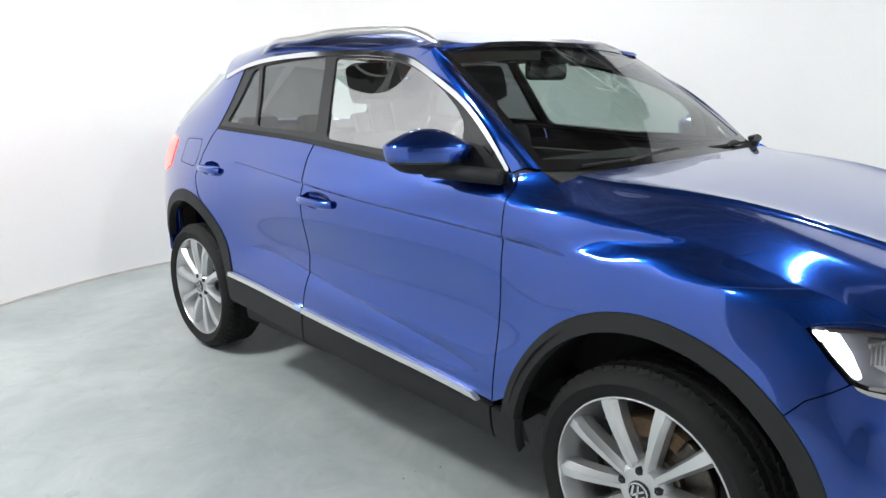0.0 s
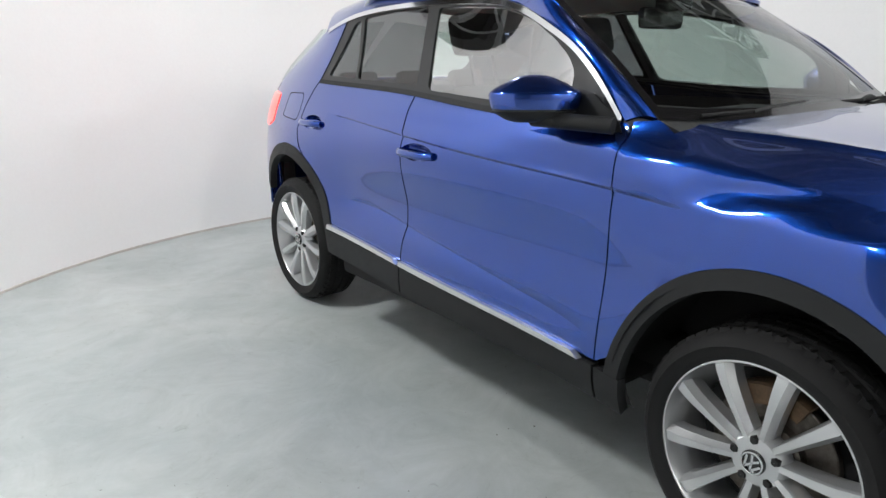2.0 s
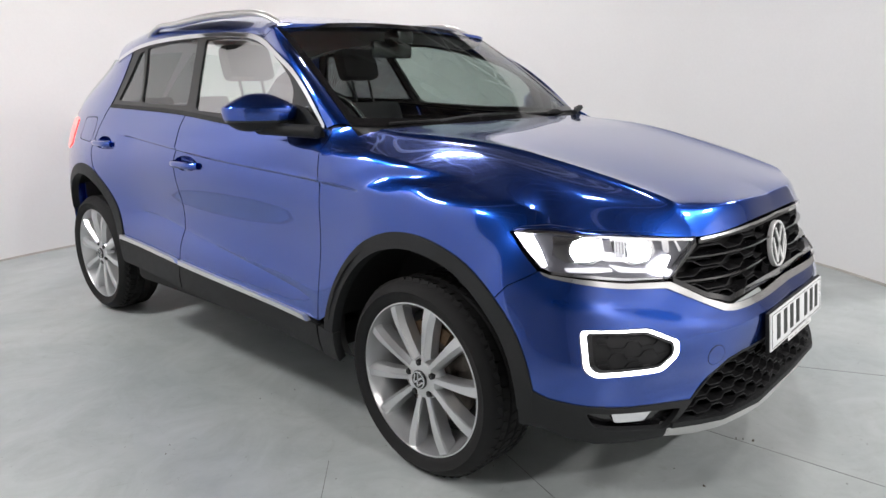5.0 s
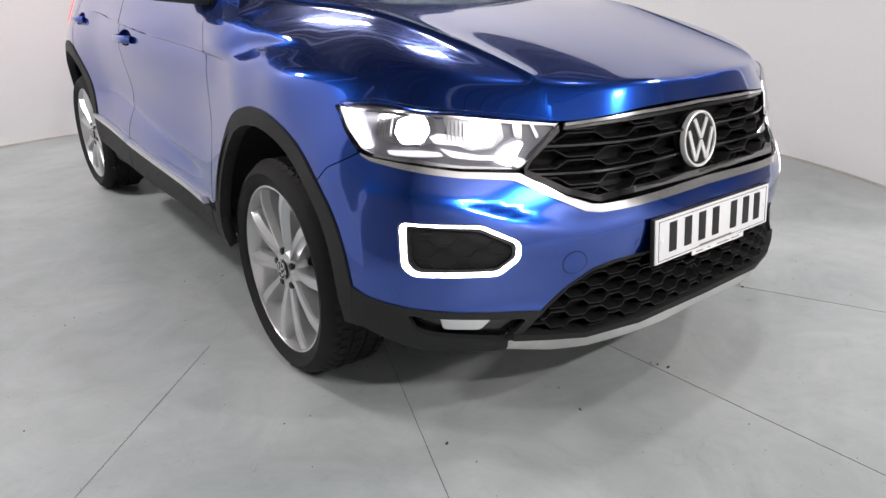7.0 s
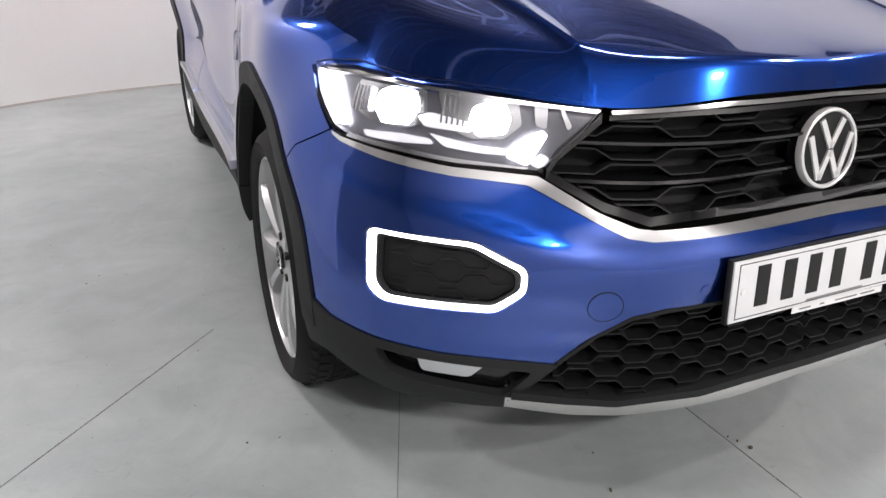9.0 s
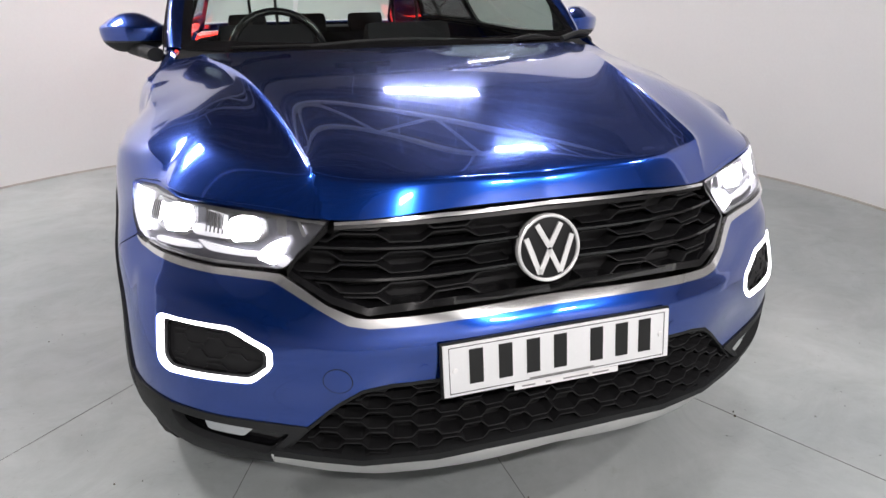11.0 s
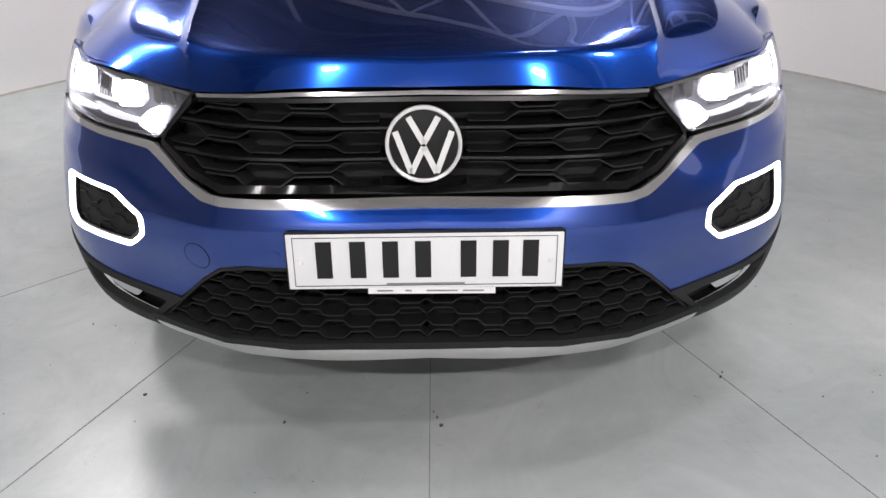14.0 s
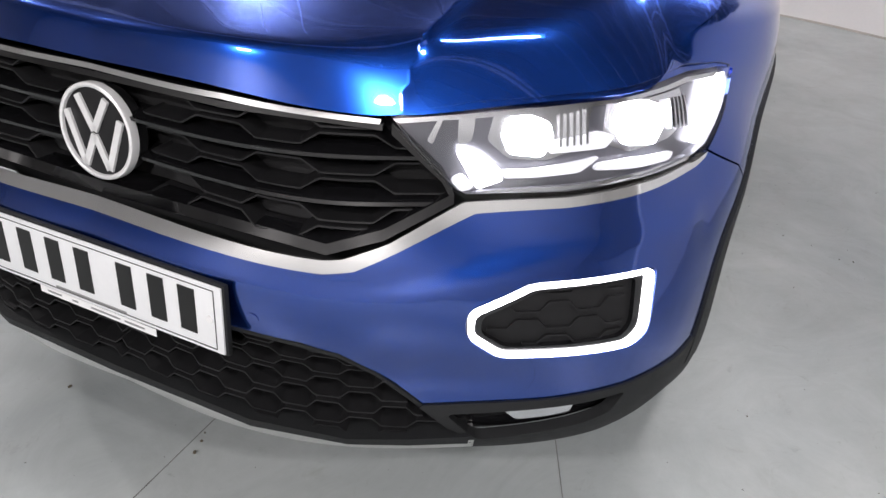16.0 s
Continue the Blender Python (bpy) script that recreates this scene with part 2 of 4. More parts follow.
def rounded(loop, r, n=4):
    """The loop with each corner cut by a small arc."""
    loop, out = np.array(loop, float), []
    for a, b, c in zip(np.roll(loop, 1, 0), loop, np.roll(loop, -1, 0)):
        u, v = a - b, c - b
        k = min(r, .45 * np.linalg.norm(u), .45 * np.linalg.norm(v))
        p, q = b + u / np.linalg.norm(u) * k, b + v / np.linalg.norm(v) * k
        for i in range(n + 1):
            t = i / n
            out.append((1 - t) ** 2 * p + 2 * t * (1 - t) * b + t * t * q)
    return np.array(out)


MIDDLE = -1.394


def sheet(name, loop, material, parent, sides=(1,), holes=(), out=0.0, rim=.012, grid=.03, lines=(), label="", skin=None, smooth_rim=False):
    """A panel cut out of the body's skin by a loop in (s, z), with its turned-in edges."""
    skin = skin or girdle
    loops = [dense(np.array(l, float), grid * .7) for l in (loop, *holes)]
    pts = loops[0]
    lo, hi = pts.min(0), pts.max(0)
    nx, nz = max(2, int((hi[0] - lo[0]) / grid) + 1), max(2, int((hi[1] - lo[1]) / grid) + 1)
    g = np.stack(np.meshgrid(np.linspace(lo[0], hi[0], nx + 1), np.linspace(lo[1], hi[1], nz + 1), indexing="ij"), -1).reshape(-1, 2)
    if len(lines):
        extra = np.concatenate([np.array(l, float) for l in lines])
        extra = extra[within(extra, loops[0]) & away(extra, loops[0], grid * .2)]
        g = g[np.array([np.abs(extra - q).max(1).min() > grid * .4 for q in g])] if len(extra) else g
        g = np.concatenate([g, extra])
    g = g[within(g, loops[0])]
    for l in loops[1:]:
        g = g[~within(g, l)]
    for l in loops:
        g = g[away(g, l, grid * .38)] if not len(lines) else g[away(g, l, grid * .2)]
    allp, edges, k = [], [], 0
    for l in loops:
        edges += [(k + i, k + (i + 1) % len(l)) for i in range(len(l))]
        allp.append(l)
        k += len(l)
    allp = np.concatenate(allp + [g])
    vs, _, fs, *_ = geometry.delaunay_2d_cdt([Vector(p) for p in allp], edges, [], 0, 1e-6)
    uv = np.array([tuple(v) for v in vs])
    tri = np.array([f[:3] for f in fs])
    mid = uv[tri].mean(1)
    keep = within(mid, loops[0])
    for l in loops[1:]:
        keep &= ~within(mid, l)
    tri = tri[keep]
    flip = np.cross(uv[tri[:, 1]] - uv[tri[:, 0]], uv[tri[:, 2]] - uv[tri[:, 0]]) < 0
    tri[flip] = tri[flip][:, ::-1]
    e = 2e-3
    base = skin(uv[:, 0], uv[:, 1], out)
    du = skin(uv[:, 0] + e, uv[:, 1], out) - skin(uv[:, 0] - e, uv[:, 1], out)
    dv = skin(uv[:, 0], uv[:, 1] + e, out) - skin(uv[:, 0], uv[:, 1] - e, out)
    nrm = np.cross(du, dv)
    nrm /= np.linalg.norm(nrm, axis=1)[:, None]
    mid_ = np.abs(uv[:, 0] - MIDDLE) < 1e-4
    base[mid_, 0], nrm[mid_, 0] = 0, 0
    count = {}
    for a, b, c in tri:
        for q in ((a, b), (b, c), (c, a)):
            count[q] = 1
    open_edges = [q for q in count if (q[1], q[0]) not in count]
    verts, faces, normals = [], [], []
    for side in sides:
        flipx = np.array([side, 1, 1])
        o = len(verts)
        verts += list(base * flipx)
        for t in tri:
            t = t if side > 0 else t[::-1]
            faces.append([o + i for i in t])
            normals += [nrm[i] * flipx for i in t]
        if rim:
            back = (base - nrm * rim) * flipx
            turn = {}
            for a, b in open_edges:
                if abs(uv[a][0] - MIDDLE) < 1e-4 and abs(uv[b][0] - MIDDLE) < 1e-4:
                    continue
                ids = []
                for i in (a, b):
                    if i not in turn:
                        turn[i] = (len(verts), len(verts) + 1)
                        verts += [base[i] * flipx, back[i]]
                    ids.append(turn[i])
                f = [ids[1][0], ids[0][0], ids[0][1], ids[1][1]]
                f = f if side > 0 else f[::-1]
                p = [np.array(verts[i]) for i in f]
                w = np.cross(p[1] - p[0], p[3] - p[0])
                w = w / (np.linalg.norm(w) + 1e-12)
                faces.append(f)
                normals += [w] * 4
    return mesh(name, verts, faces, material, parent, normals, label=label)


def patch(name, f, us, vs, material, parent, rim=.012, label=""):
    """A panel from a smooth function f(u, v) on a grid; vs may be a function of nothing but the list."""
    U, V = np.meshgrid(us, vs, indexing="ij")
    u, v, e = U.ravel(), V.ravel(), 1.5e-3
    p = f(u, v)
    n = np.cross(f(u + e, v) - f(u - e, v), f(u, v + e) - f(u, v - e))
    n /= np.linalg.norm(n, axis=1)[:, None] + 1e-12
    if n[:, 2].mean() < 0:
        n = -n
    a, b = len(us), len(vs)
    verts, faces, normals = list(p), [], []
    for i in range(a - 1):
        for j in range(b - 1):
            q = [i * b + j, (i + 1) * b + j, (i + 1) * b + j + 1, i * b + j + 1]
            w = np.cross(p[q[1]] - p[q[0]], p[q[3]] - p[q[0]])
            if w @ n[q[0]] < 0:
                q = q[::-1]
            faces.append(q)
            normals += [n[k] for k in q]
    if rim:
        ring = [i * b for i in range(a)] + [(a - 1) * b + j for j in range(1, b)] + [i * b + b - 1 for i in range(a - 2, -1, -1)] + [j for j in range(b - 2, 0, -1)]
        mid = p.mean(0)
        for i, j in zip(ring, ring[1:] + ring[:1]):
            o = len(verts)
            verts += [p[i], p[j], p[j] - n[j] * rim, p[i] - n[i] * rim]
            w = np.cross(p[j] - p[i], -n[i])
            w /= np.linalg.norm(w) + 1e-12
            q = [o, o + 1, o + 2, o + 3]
            if w @ (p[i] - mid) < 0:
                w, q = -w, q[::-1]
            faces.append(q)
            normals += [w] * 4
    return mesh(name, verts, faces, material, parent, normals, label=label)


def box(bm, x, y, z, sx, sy, sz, bev=.004, m=None):
    """A bevelled block of that size round a middle."""
    got = bmesh.ops.create_cube(bm, size=1, matrix=(m or Matrix()) @ Matrix.LocRotScale((x, y, z), None, (sx, sy, sz)))
    if bev:
        es = list({e for v in got["verts"] for e in v.link_edges})
        bmesh.ops.bevel(bm, geom=es, offset=bev, segments=2, affect="EDGES", profile=.6)
    return bm


def tube(bm, pts, r, n=10, closed=False, squash=1.0):
    """A round bar along points; r: its radius, or one for each point."""
    rs = list(r) if hasattr(r, "__len__") else [r] * len(pts)
    pts = [Vector(p) for p in pts]
    rings = []
    for i, p in enumerate(pts):
        a = pts[i - 1] if (i or closed) else p
        b = pts[(i + 1) % len(pts)] if (i < len(pts) - 1 or closed) else p
        t = (b - a).normalized()
        u = t.cross(Vector((0, 0, 1)))
        u = u.normalized() if u.length > 1e-3 else Vector((1, 0, 0))
        w = u.cross(t)
        rings.append([bm.verts.new(p + (u * math.cos(k) + w * math.sin(k) * squash) * rs[i]) for k in (2 * math.pi * j / n for j in range(n))])
    for i in range(len(rings) - (0 if closed else 1)):
        a, b = rings[i], rings[(i + 1) % len(rings)]
        for j in range(n):
            bm.faces.new((a[j], a[(j + 1) % n], b[(j + 1) % n], b[j]))
    if not closed:
        bm.faces.new(rings[0][::-1])
        bm.faces.new(rings[-1])
    return bm


def lathe(bm, prof, n=64, closed=False, m=None):
    """A profile of (radius, offset) turned round the x axis."""
    rings = [[bm.verts.new((m or Matrix()) @ Vector((x, r * math.cos(k), r * math.sin(k)))) for k in (2 * math.pi * j / n for j in range(n))] for r, x in prof]
    for a, b in zip(rings, rings[1:] + (rings[:1] if closed else [])):
        for j in range(n):
            bm.faces.new((a[j], a[(j + 1) % n], b[(j + 1) % n], b[j]))
    return bm


def ribbon(name, pts, height, out0, out1, material, parent, sides=(1, -1), label="", taper=0.0):
    """A flat bar that follows points (s, z) of the body's skin, from the depth out0 back to out1."""
    pts = np.array(pts, float)
    verts, faces = [], []
    for side in sides:
        o = len(verts)
        rows = [girdle(pts[:, 0], pts[:, 1] + dz, o_) for dz, o_ in ((-height / 2, out1), (-height / 2 + taper, out0), (height / 2 - taper, out0), (height / 2, out1))]
        for r in rows:
            r[np.abs(pts[:, 0] - MIDDLE) < 1e-4, 0] = 0
        for i in range(len(pts)):
            verts += [r[i] * np.array((side, 1, 1)) for r in rows]
        for i in range(len(pts) - 1):
            for j in range(3):
                f = [o + 4 * i + j, o + 4 * i + j + 1, o + 4 * i + j + 5, o + 4 * i + j + 4]
                faces.append(f)
        faces.append([o, o + 1, o + 2, o + 3])
        e = o + 4 * (len(pts) - 1)
        faces.append([e, e + 1, e + 2, e + 3])
    bm = bmesh.new()
    vs = [bm.verts.new(v) for v in verts]
    for f in faces:
        bm.faces.new([vs[i] for i in f])
    bmesh.ops.remove_doubles(bm, verts=bm.verts, dist=1e-5)
    return part(name, bm, material, parent, label)


def empty(name, label, category, group="", kind=""):
    return tagged(new(name), label, category, group, kind)


# ---- the studio ----
ROOM = Vector((0, 1.3, -.014))
FLOOR = bpy.data.materials.new("grey_painted_floor")
FLOOR.use_nodes = True
n_, l_ = FLOOR.node_tree.nodes, FLOOR.node_tree.links
tc_ = n_.new("ShaderNodeTexCoord")
def noise_of(scale, detail=5, rough=.55, warp=0.0):
    t = n_.new("ShaderNodeTexNoise")
    t.inputs["Scale"].default_value, t.inputs["Detail"].default_value, t.inputs["Roughness"].default_value, t.inputs["Distortion"].default_value = scale, detail, rough, warp
    l_.new(tc_.outputs["Object"], t.inputs["Vector"])
    return t
def ramp_of(src, a, b, ca, cb):
    r = n_.new("ShaderNodeValToRGB")
    r.color_ramp.elements[0].position, r.color_ramp.elements[1].position = a, b
    r.color_ramp.elements[0].color, r.color_ramp.elements[1].color = (*ca, 1), (*cb, 1)
    l_.new(src, r.inputs[0])
    return r
def times(a, b):
    m = n_.new("ShaderNodeMix")
    m.data_type, m.blend_type = "RGBA", "MULTIPLY"
    m.inputs[0].default_value = 1
    l_.new(a, m.inputs[6])
    l_.new(b, m.inputs[7])
    return m.outputs[2]
clouds = ramp_of(noise_of(1.1, 7, .62, .6).outputs["Fac"], .3, .72, (.30, .335, .337), (.45, .48, .476))
smears = ramp_of(noise_of(2.7, 9, .72, 1.8).outputs["Fac"], .35, .66, (.88, .88, .87), (1.05, 1.05, 1.05))
marks = ramp_of(noise_of(16, 6, .7, 1.2).outputs["Fac"], .27, .37, (.80, .80, .78), (1, 1, 1))
specks = ramp_of(noise_of(75, 2, .5).outputs["Fac"], .215, .245, (.35, .33, .30), (1, 1, 1))
scuff = ramp_of(noise_of(4.5, 8, .75, 2.5).outputs["Fac"], .28, .42, (.86, .85, .82), (1, 1, 1))
l_.new(times(times(times(times(clouds.outputs[0], smears.outputs[0]), marks.outputs[0]), specks.outputs[0]), scuff.outputs[0]), n_["Principled BSDF"].inputs["Base Color"])
rr_ = n_.new("ShaderNodeMapRange")
rr_.inputs["To Min"].default_value, rr_.inputs["To Max"].default_value = .22, .5
l_.new(noise_of(3, 6, .65).outputs["Fac"], rr_.inputs["Value"])
l_.new(rr_.outputs[0], n_["Principled BSDF"].inputs["Roughness"])
bb_ = n_.new("ShaderNodeBump")
bb_.inputs["Strength"].default_value, bb_.inputs["Distance"].default_value = .25, .002
l_.new(noise_of(22, 6, .6).outputs["Fac"], bb_.inputs["Height"])
l_.new(bb_.outputs[0], n_["Principled BSDF"].inputs["Normal"])

WALL = shade("white_wall_paint", (.92, .92, .915), .65, vary=.02, size=1.5, bump=.2, grain=60)
ROOF_SHEET = shade("dark_roof_sheeting", (.075, .06, .055), .7, vary=.2, size=2)
TRUSS = shade("white_truss_paint", (.80, .80, .80), .5, vary=.05)
PANEL = shade("led_or_fill_panel", (1, 1, 1), .4, emit=(1, .985, .96), power=.7)
ADDED_UPLIGHT = shade("added_uplight", (1, 1, 1), .4, emit=(1, .985, .96), power=.7)
SKIRT = shade("grubby_joint", (.55, .52, .48), .8, vary=.25, size=9)

bm = bmesh.new()
box(bm, 0, 0, -.064, 30, 30, .1, 0)
floor = part("floor", bm, FLOOR, None, smooth=False)
tagged(floor, "grey painted concrete floor with scuffs and specks", "floor", kind="structure")


for k, a_ in enumerate((180, 157.5, 202.5, 225)):
    a_ = radians(a_)
    d_ = Vector((math.sin(a_), math.cos(a_), 0))
    bm = bmesh.new()
    box(bm, 0, 2.15, .0004, .0017, 1.5, .0012, 0, Matrix.Translation(ROOM) @ Matrix.Rotation(-a_, 4, "Z"))
    part("joint", bm, shade("floor_joint", (.17, .17, .16), .8, vary=.45, size=14) if k == 0 else bpy.data.materials["floor_joint"], floor, smooth=False)


def ring_wall(name, r0, r1, z0, z1, a0, a1, material, n=96, label="", category="wall"):
    """A curved wall round the room's middle, with its thickness; angles from straight ahead of the car's tail."""
    bm = bmesh.new()
    rows = []
    for i in range(n + 1):
        a = radians(a0 + (a1 - a0) * i / n)
        d = Vector((math.sin(a), math.cos(a), 0))
        rows.append([bm.verts.new(ROOM + d * r + Vector((0, 0, z))) for r, z in ((r0, z0), (r0, z1), (r1, z1), (r1, z0))])
    for a, b in zip(rows, rows[1:]):
        for j in range(4):
            bm.faces.new((a[j], b[j], b[(j + 1) % 4], a[(j + 1) % 4]))
    bm.faces.new(rows[0])
    bm.faces.new(rows[-1][::-1])
    ob = part(name, bm, material, None)
    return tagged(ob, label, category, kind="structure")


WALL_R, WALL_H = 3.1, 2.85
ring_wall("wall_curved", WALL_R, WALL_R + .12, 0, WALL_H, -116, 134, WALL, label="smooth white curved studio wall round the car")
ring_wall("baseboard", WALL_R - .012, WALL_R - .002, .0, .012, -115.8, 133.8, SKIRT, label="thin grubby joint between wall and floor", category="trim")
# South wall is unseen and made pale to bounce light onto the car's nose.
for nm, x, y, sx, sy in (("wall_north", 0, 7, 14, .2), ("wall_south", 0, -5.5, 14, .2), ("wall_east", 6.9, .75, .2, 12.3), ("wall_west", -6.9, .75, .2, 12.3)):
    bm = bmesh.new()
    box(bm, x, y, 2.49, sx, sy, 5.0, 0)
    tagged(part(nm, bm, shade(nm + "_sheeting", (.66, .655, .645) if nm == "wall_south" else (.27, .262, .255), .7, vary=.05, size=1), None, smooth=False), "unseen pale hall wall, added to bounce light onto the car's front" if nm == "wall_south" else "plain dull brown-grey sheeted hall wall", "wall", kind="structure")
bm = bmesh.new()
box(bm, 0, 0, 5.05, 18.2, 18.2, .1, 0)
for k in range(31):
    box(bm, 0, -9 + .6 * k, 4.93, 22, .05, .14, 0, Matrix.Rotation(radians(-28), 4, "Z"))
ceiling = part("ceiling", bm, ROOF_SHEET, None, smooth=False)
ceiling.data.materials.append(shade("pale_purlin_paint", (.15, .135, .13), .6, vary=.1, size=3))
for k, f in enumerate(ceiling.data.polygons):
    f.material_index = 0 if k < 6 else 1
tagged(ceiling, "dark brown sheeted hall roof with pale purlins", "ceiling", kind="structure")


def truss(y, tilt):
    th = empty("roof_truss", "white painted steel lattice roof truss", "truss", "roof trusses")
    m = pose(0, y, 4.0, 0, 0, tilt)
    for x in (-6, -2, 2, 6):
        bm = bmesh.new()
        box(bm, x, 0, .65, .05, .05, .72, 0, m)
        part("hanger_post", bm, TRUSS, th, smooth=False)
    for nm, z in (("top_chord", .28), ("bottom_chord", -.28)):
        bm = bmesh.new()
        box(bm, 0, 0, z, 12.6, .06, .06, 0, m)
        part(nm, bm, TRUSS, th, smooth=False)
    for k in range(21):
        a, b = Vector((-6.3 + .6 * k, 0, -.28 if k % 2 else .28)), Vector((-5.7 + .6 * k, 0, .28 if k % 2 else -.28))
        bm = bmesh.new()
        tube(bm, [m @ a, m @ b], .022, 6)
        part("brace", bm, TRUSS, th, smooth=False)


for y in (-1.2, 4.2):
    truss(y, -28)


def led_or_fill_panel(x, y, z, w, d, turn, watts):
    th = empty("led_or_fill_panel", "flat white lit ceiling panel, known from reflections or added as unseen fill", "ceiling light", "studio lights")
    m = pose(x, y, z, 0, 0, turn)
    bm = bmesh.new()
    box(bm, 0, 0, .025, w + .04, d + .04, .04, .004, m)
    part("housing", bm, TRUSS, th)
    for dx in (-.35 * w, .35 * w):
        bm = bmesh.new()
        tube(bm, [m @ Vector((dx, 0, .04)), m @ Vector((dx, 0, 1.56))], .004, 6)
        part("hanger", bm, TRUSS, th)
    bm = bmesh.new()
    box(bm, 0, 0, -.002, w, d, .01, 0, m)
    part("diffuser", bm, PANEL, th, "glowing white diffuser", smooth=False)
    # Glowing plane added on top to brighten trusses and roof, no known source.
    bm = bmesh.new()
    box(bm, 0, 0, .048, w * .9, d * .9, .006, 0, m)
    part("added_uplight", bm, ADDED_UPLIGHT, th, "dim glowing plane added to brighten trusses and roof", smooth=False)
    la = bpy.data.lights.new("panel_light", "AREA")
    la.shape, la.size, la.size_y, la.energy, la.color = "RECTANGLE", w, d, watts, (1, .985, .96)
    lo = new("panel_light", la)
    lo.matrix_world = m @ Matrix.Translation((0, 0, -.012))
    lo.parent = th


# Placed from reflections, except unseen fill added at (-2.7, 2.4), (1.9, -4.4), (3.4, -2.0).
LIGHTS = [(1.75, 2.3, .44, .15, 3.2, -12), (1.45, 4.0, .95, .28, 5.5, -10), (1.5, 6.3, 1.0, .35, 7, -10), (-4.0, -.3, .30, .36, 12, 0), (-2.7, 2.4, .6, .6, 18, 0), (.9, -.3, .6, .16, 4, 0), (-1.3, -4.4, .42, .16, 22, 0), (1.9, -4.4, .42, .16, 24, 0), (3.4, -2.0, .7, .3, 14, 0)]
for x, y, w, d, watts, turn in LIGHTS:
    led_or_fill_panel(x, y, 3.45, w, d, turn, watts)


# ---- the car ----
car = empty("car", "metallic blue compact crossover with black cladding, lamps lit", "car")
A0, A1 = np.array((.03, .325)), np.array((2.515, .345))


def arc(c, r, a, b, n=24):
    """Points on a circle in (s, z); degrees from the rear, over the top, to the front."""
    k = np.radians(np.linspace(a, b, n))
    return [(c[0] + r * math.cos(t), c[1] + r * math.sin(t)) for t in k]


def ellipse(s, z, a, b, n=28):
    return [(s + a * math.cos(k), z + b * math.sin(k)) for k in (2 * math.pi * i / n for i in range(n))]


def trim_z(s):
    return .356 + .0567 * s


belt = spline([.5, .75, 1.09, 1.58, 2.02, 2.34, 2.6], [1.048, 1.045, 1.056, 1.090, 1.105, 1.114, 1.12])
CANT_S = [.545, .615, .699, .80, .953, 1.10, 1.285, 1.623, 2.034, 2.29, 2.43]
CANT_Z = [1.045, 1.128, 1.201, 1.262, 1.322, 1.367, 1.400, 1.416, 1.404, 1.367, 1.337]
cant_s, cant_z = spline(range(11), CANT_S), spline(range(11), CANT_Z)


def cant(a, b, n, dz=0.0):
    k = np.linspace(a, b, n)
    return list(zip(cant_s(k), cant_z(k) + dz))


SHUT_S = [-.505, -.354, -.23, -.09, .06, .19, .28, .345, .395]
SHUT_Z = [.808, .849, .882, .9155, .943, .963, .976, .994, 1.018]
shut_s, shut_z = spline(range(9), SHUT_S), spline(range(9), SHUT_Z)
shut = [(float(shut_s(k)), float(shut_z(k))) for k in np.linspace(0, 8, 33)]

LAMP_LOOP = [(-.292, .801), (-.338, .757), (-.394, .712), (-.428, .702), (-.557, .689), (-.66, .674), (-.802, .663), (-.817, .671), (-.908, .762), (-.796, .779), (-.651, .795), (-.521, .804), (-.41, .8085), (-.318, .8065)]
STRIP_LOW = [(MIDDLE, .571), (-1.15, .571), (-.992, .569), (-.950, .575), (-.895, .599), (-.788, .647), (-.661, .659), (-.559, .674), (-.43, .693), (-.398, .708)]
STRIP_TOP = [(-.400, .708), (-.428, .701), (-.557, .688), (-.66, .673), (-.804, .661), (-.904, .611), (-.966, .590), (-.992, .587), (-1.15, .588), (MIDDLE, .589)]
MASK_TOP = [(-.400, .405), (-.442, .386), (-.538, .367), (-.656, .353), (-.850, .340)]
LOW_TOP = [(-.862, .350), (-.922, .401), (-.973, .436), (-1.03, .449), (-1.14, .452), (MIDDLE, .452)]
DRL_OUT = [(-.513, .568), (-.708, .561), (-.796, .521), (-.795, .478), (-.746, .438), (-.549, .447), (-.523, .466)]
DRL_IN = [(-.540, .558), (-.701, .549), (-.779, .513), (-.779, .483), (-.740, .454), (-.563, .462), (-.545, .481)]




def mixed(k):
    """A loop between the light ring's outer and inner edge."""
    o, i = np.array(DRL_OUT), np.array(DRL_IN)
    return o + (i - o) * k


bumper_loop = STRIP_LOW + [(-.388, .7035), (-.3155, .6685)] + arc(A0, .4385, 135.6, 168, 10) + MASK_TOP + LOW_TOP
sheet("front_bumper", bumper_loop, PAINT, car, (1, -1), [rounded(mixed(-.02), .016)], grid=.0125, label="blue painted front bumper skin")
sheet("chrome_strip", STRIP_LOW[:-1] + [(-.408, .701)] + STRIP_TOP, BRIGHT, car, (1, -1), out=.006, rim=.010, grid=.02, label="chrome strip under grille and headlamps")

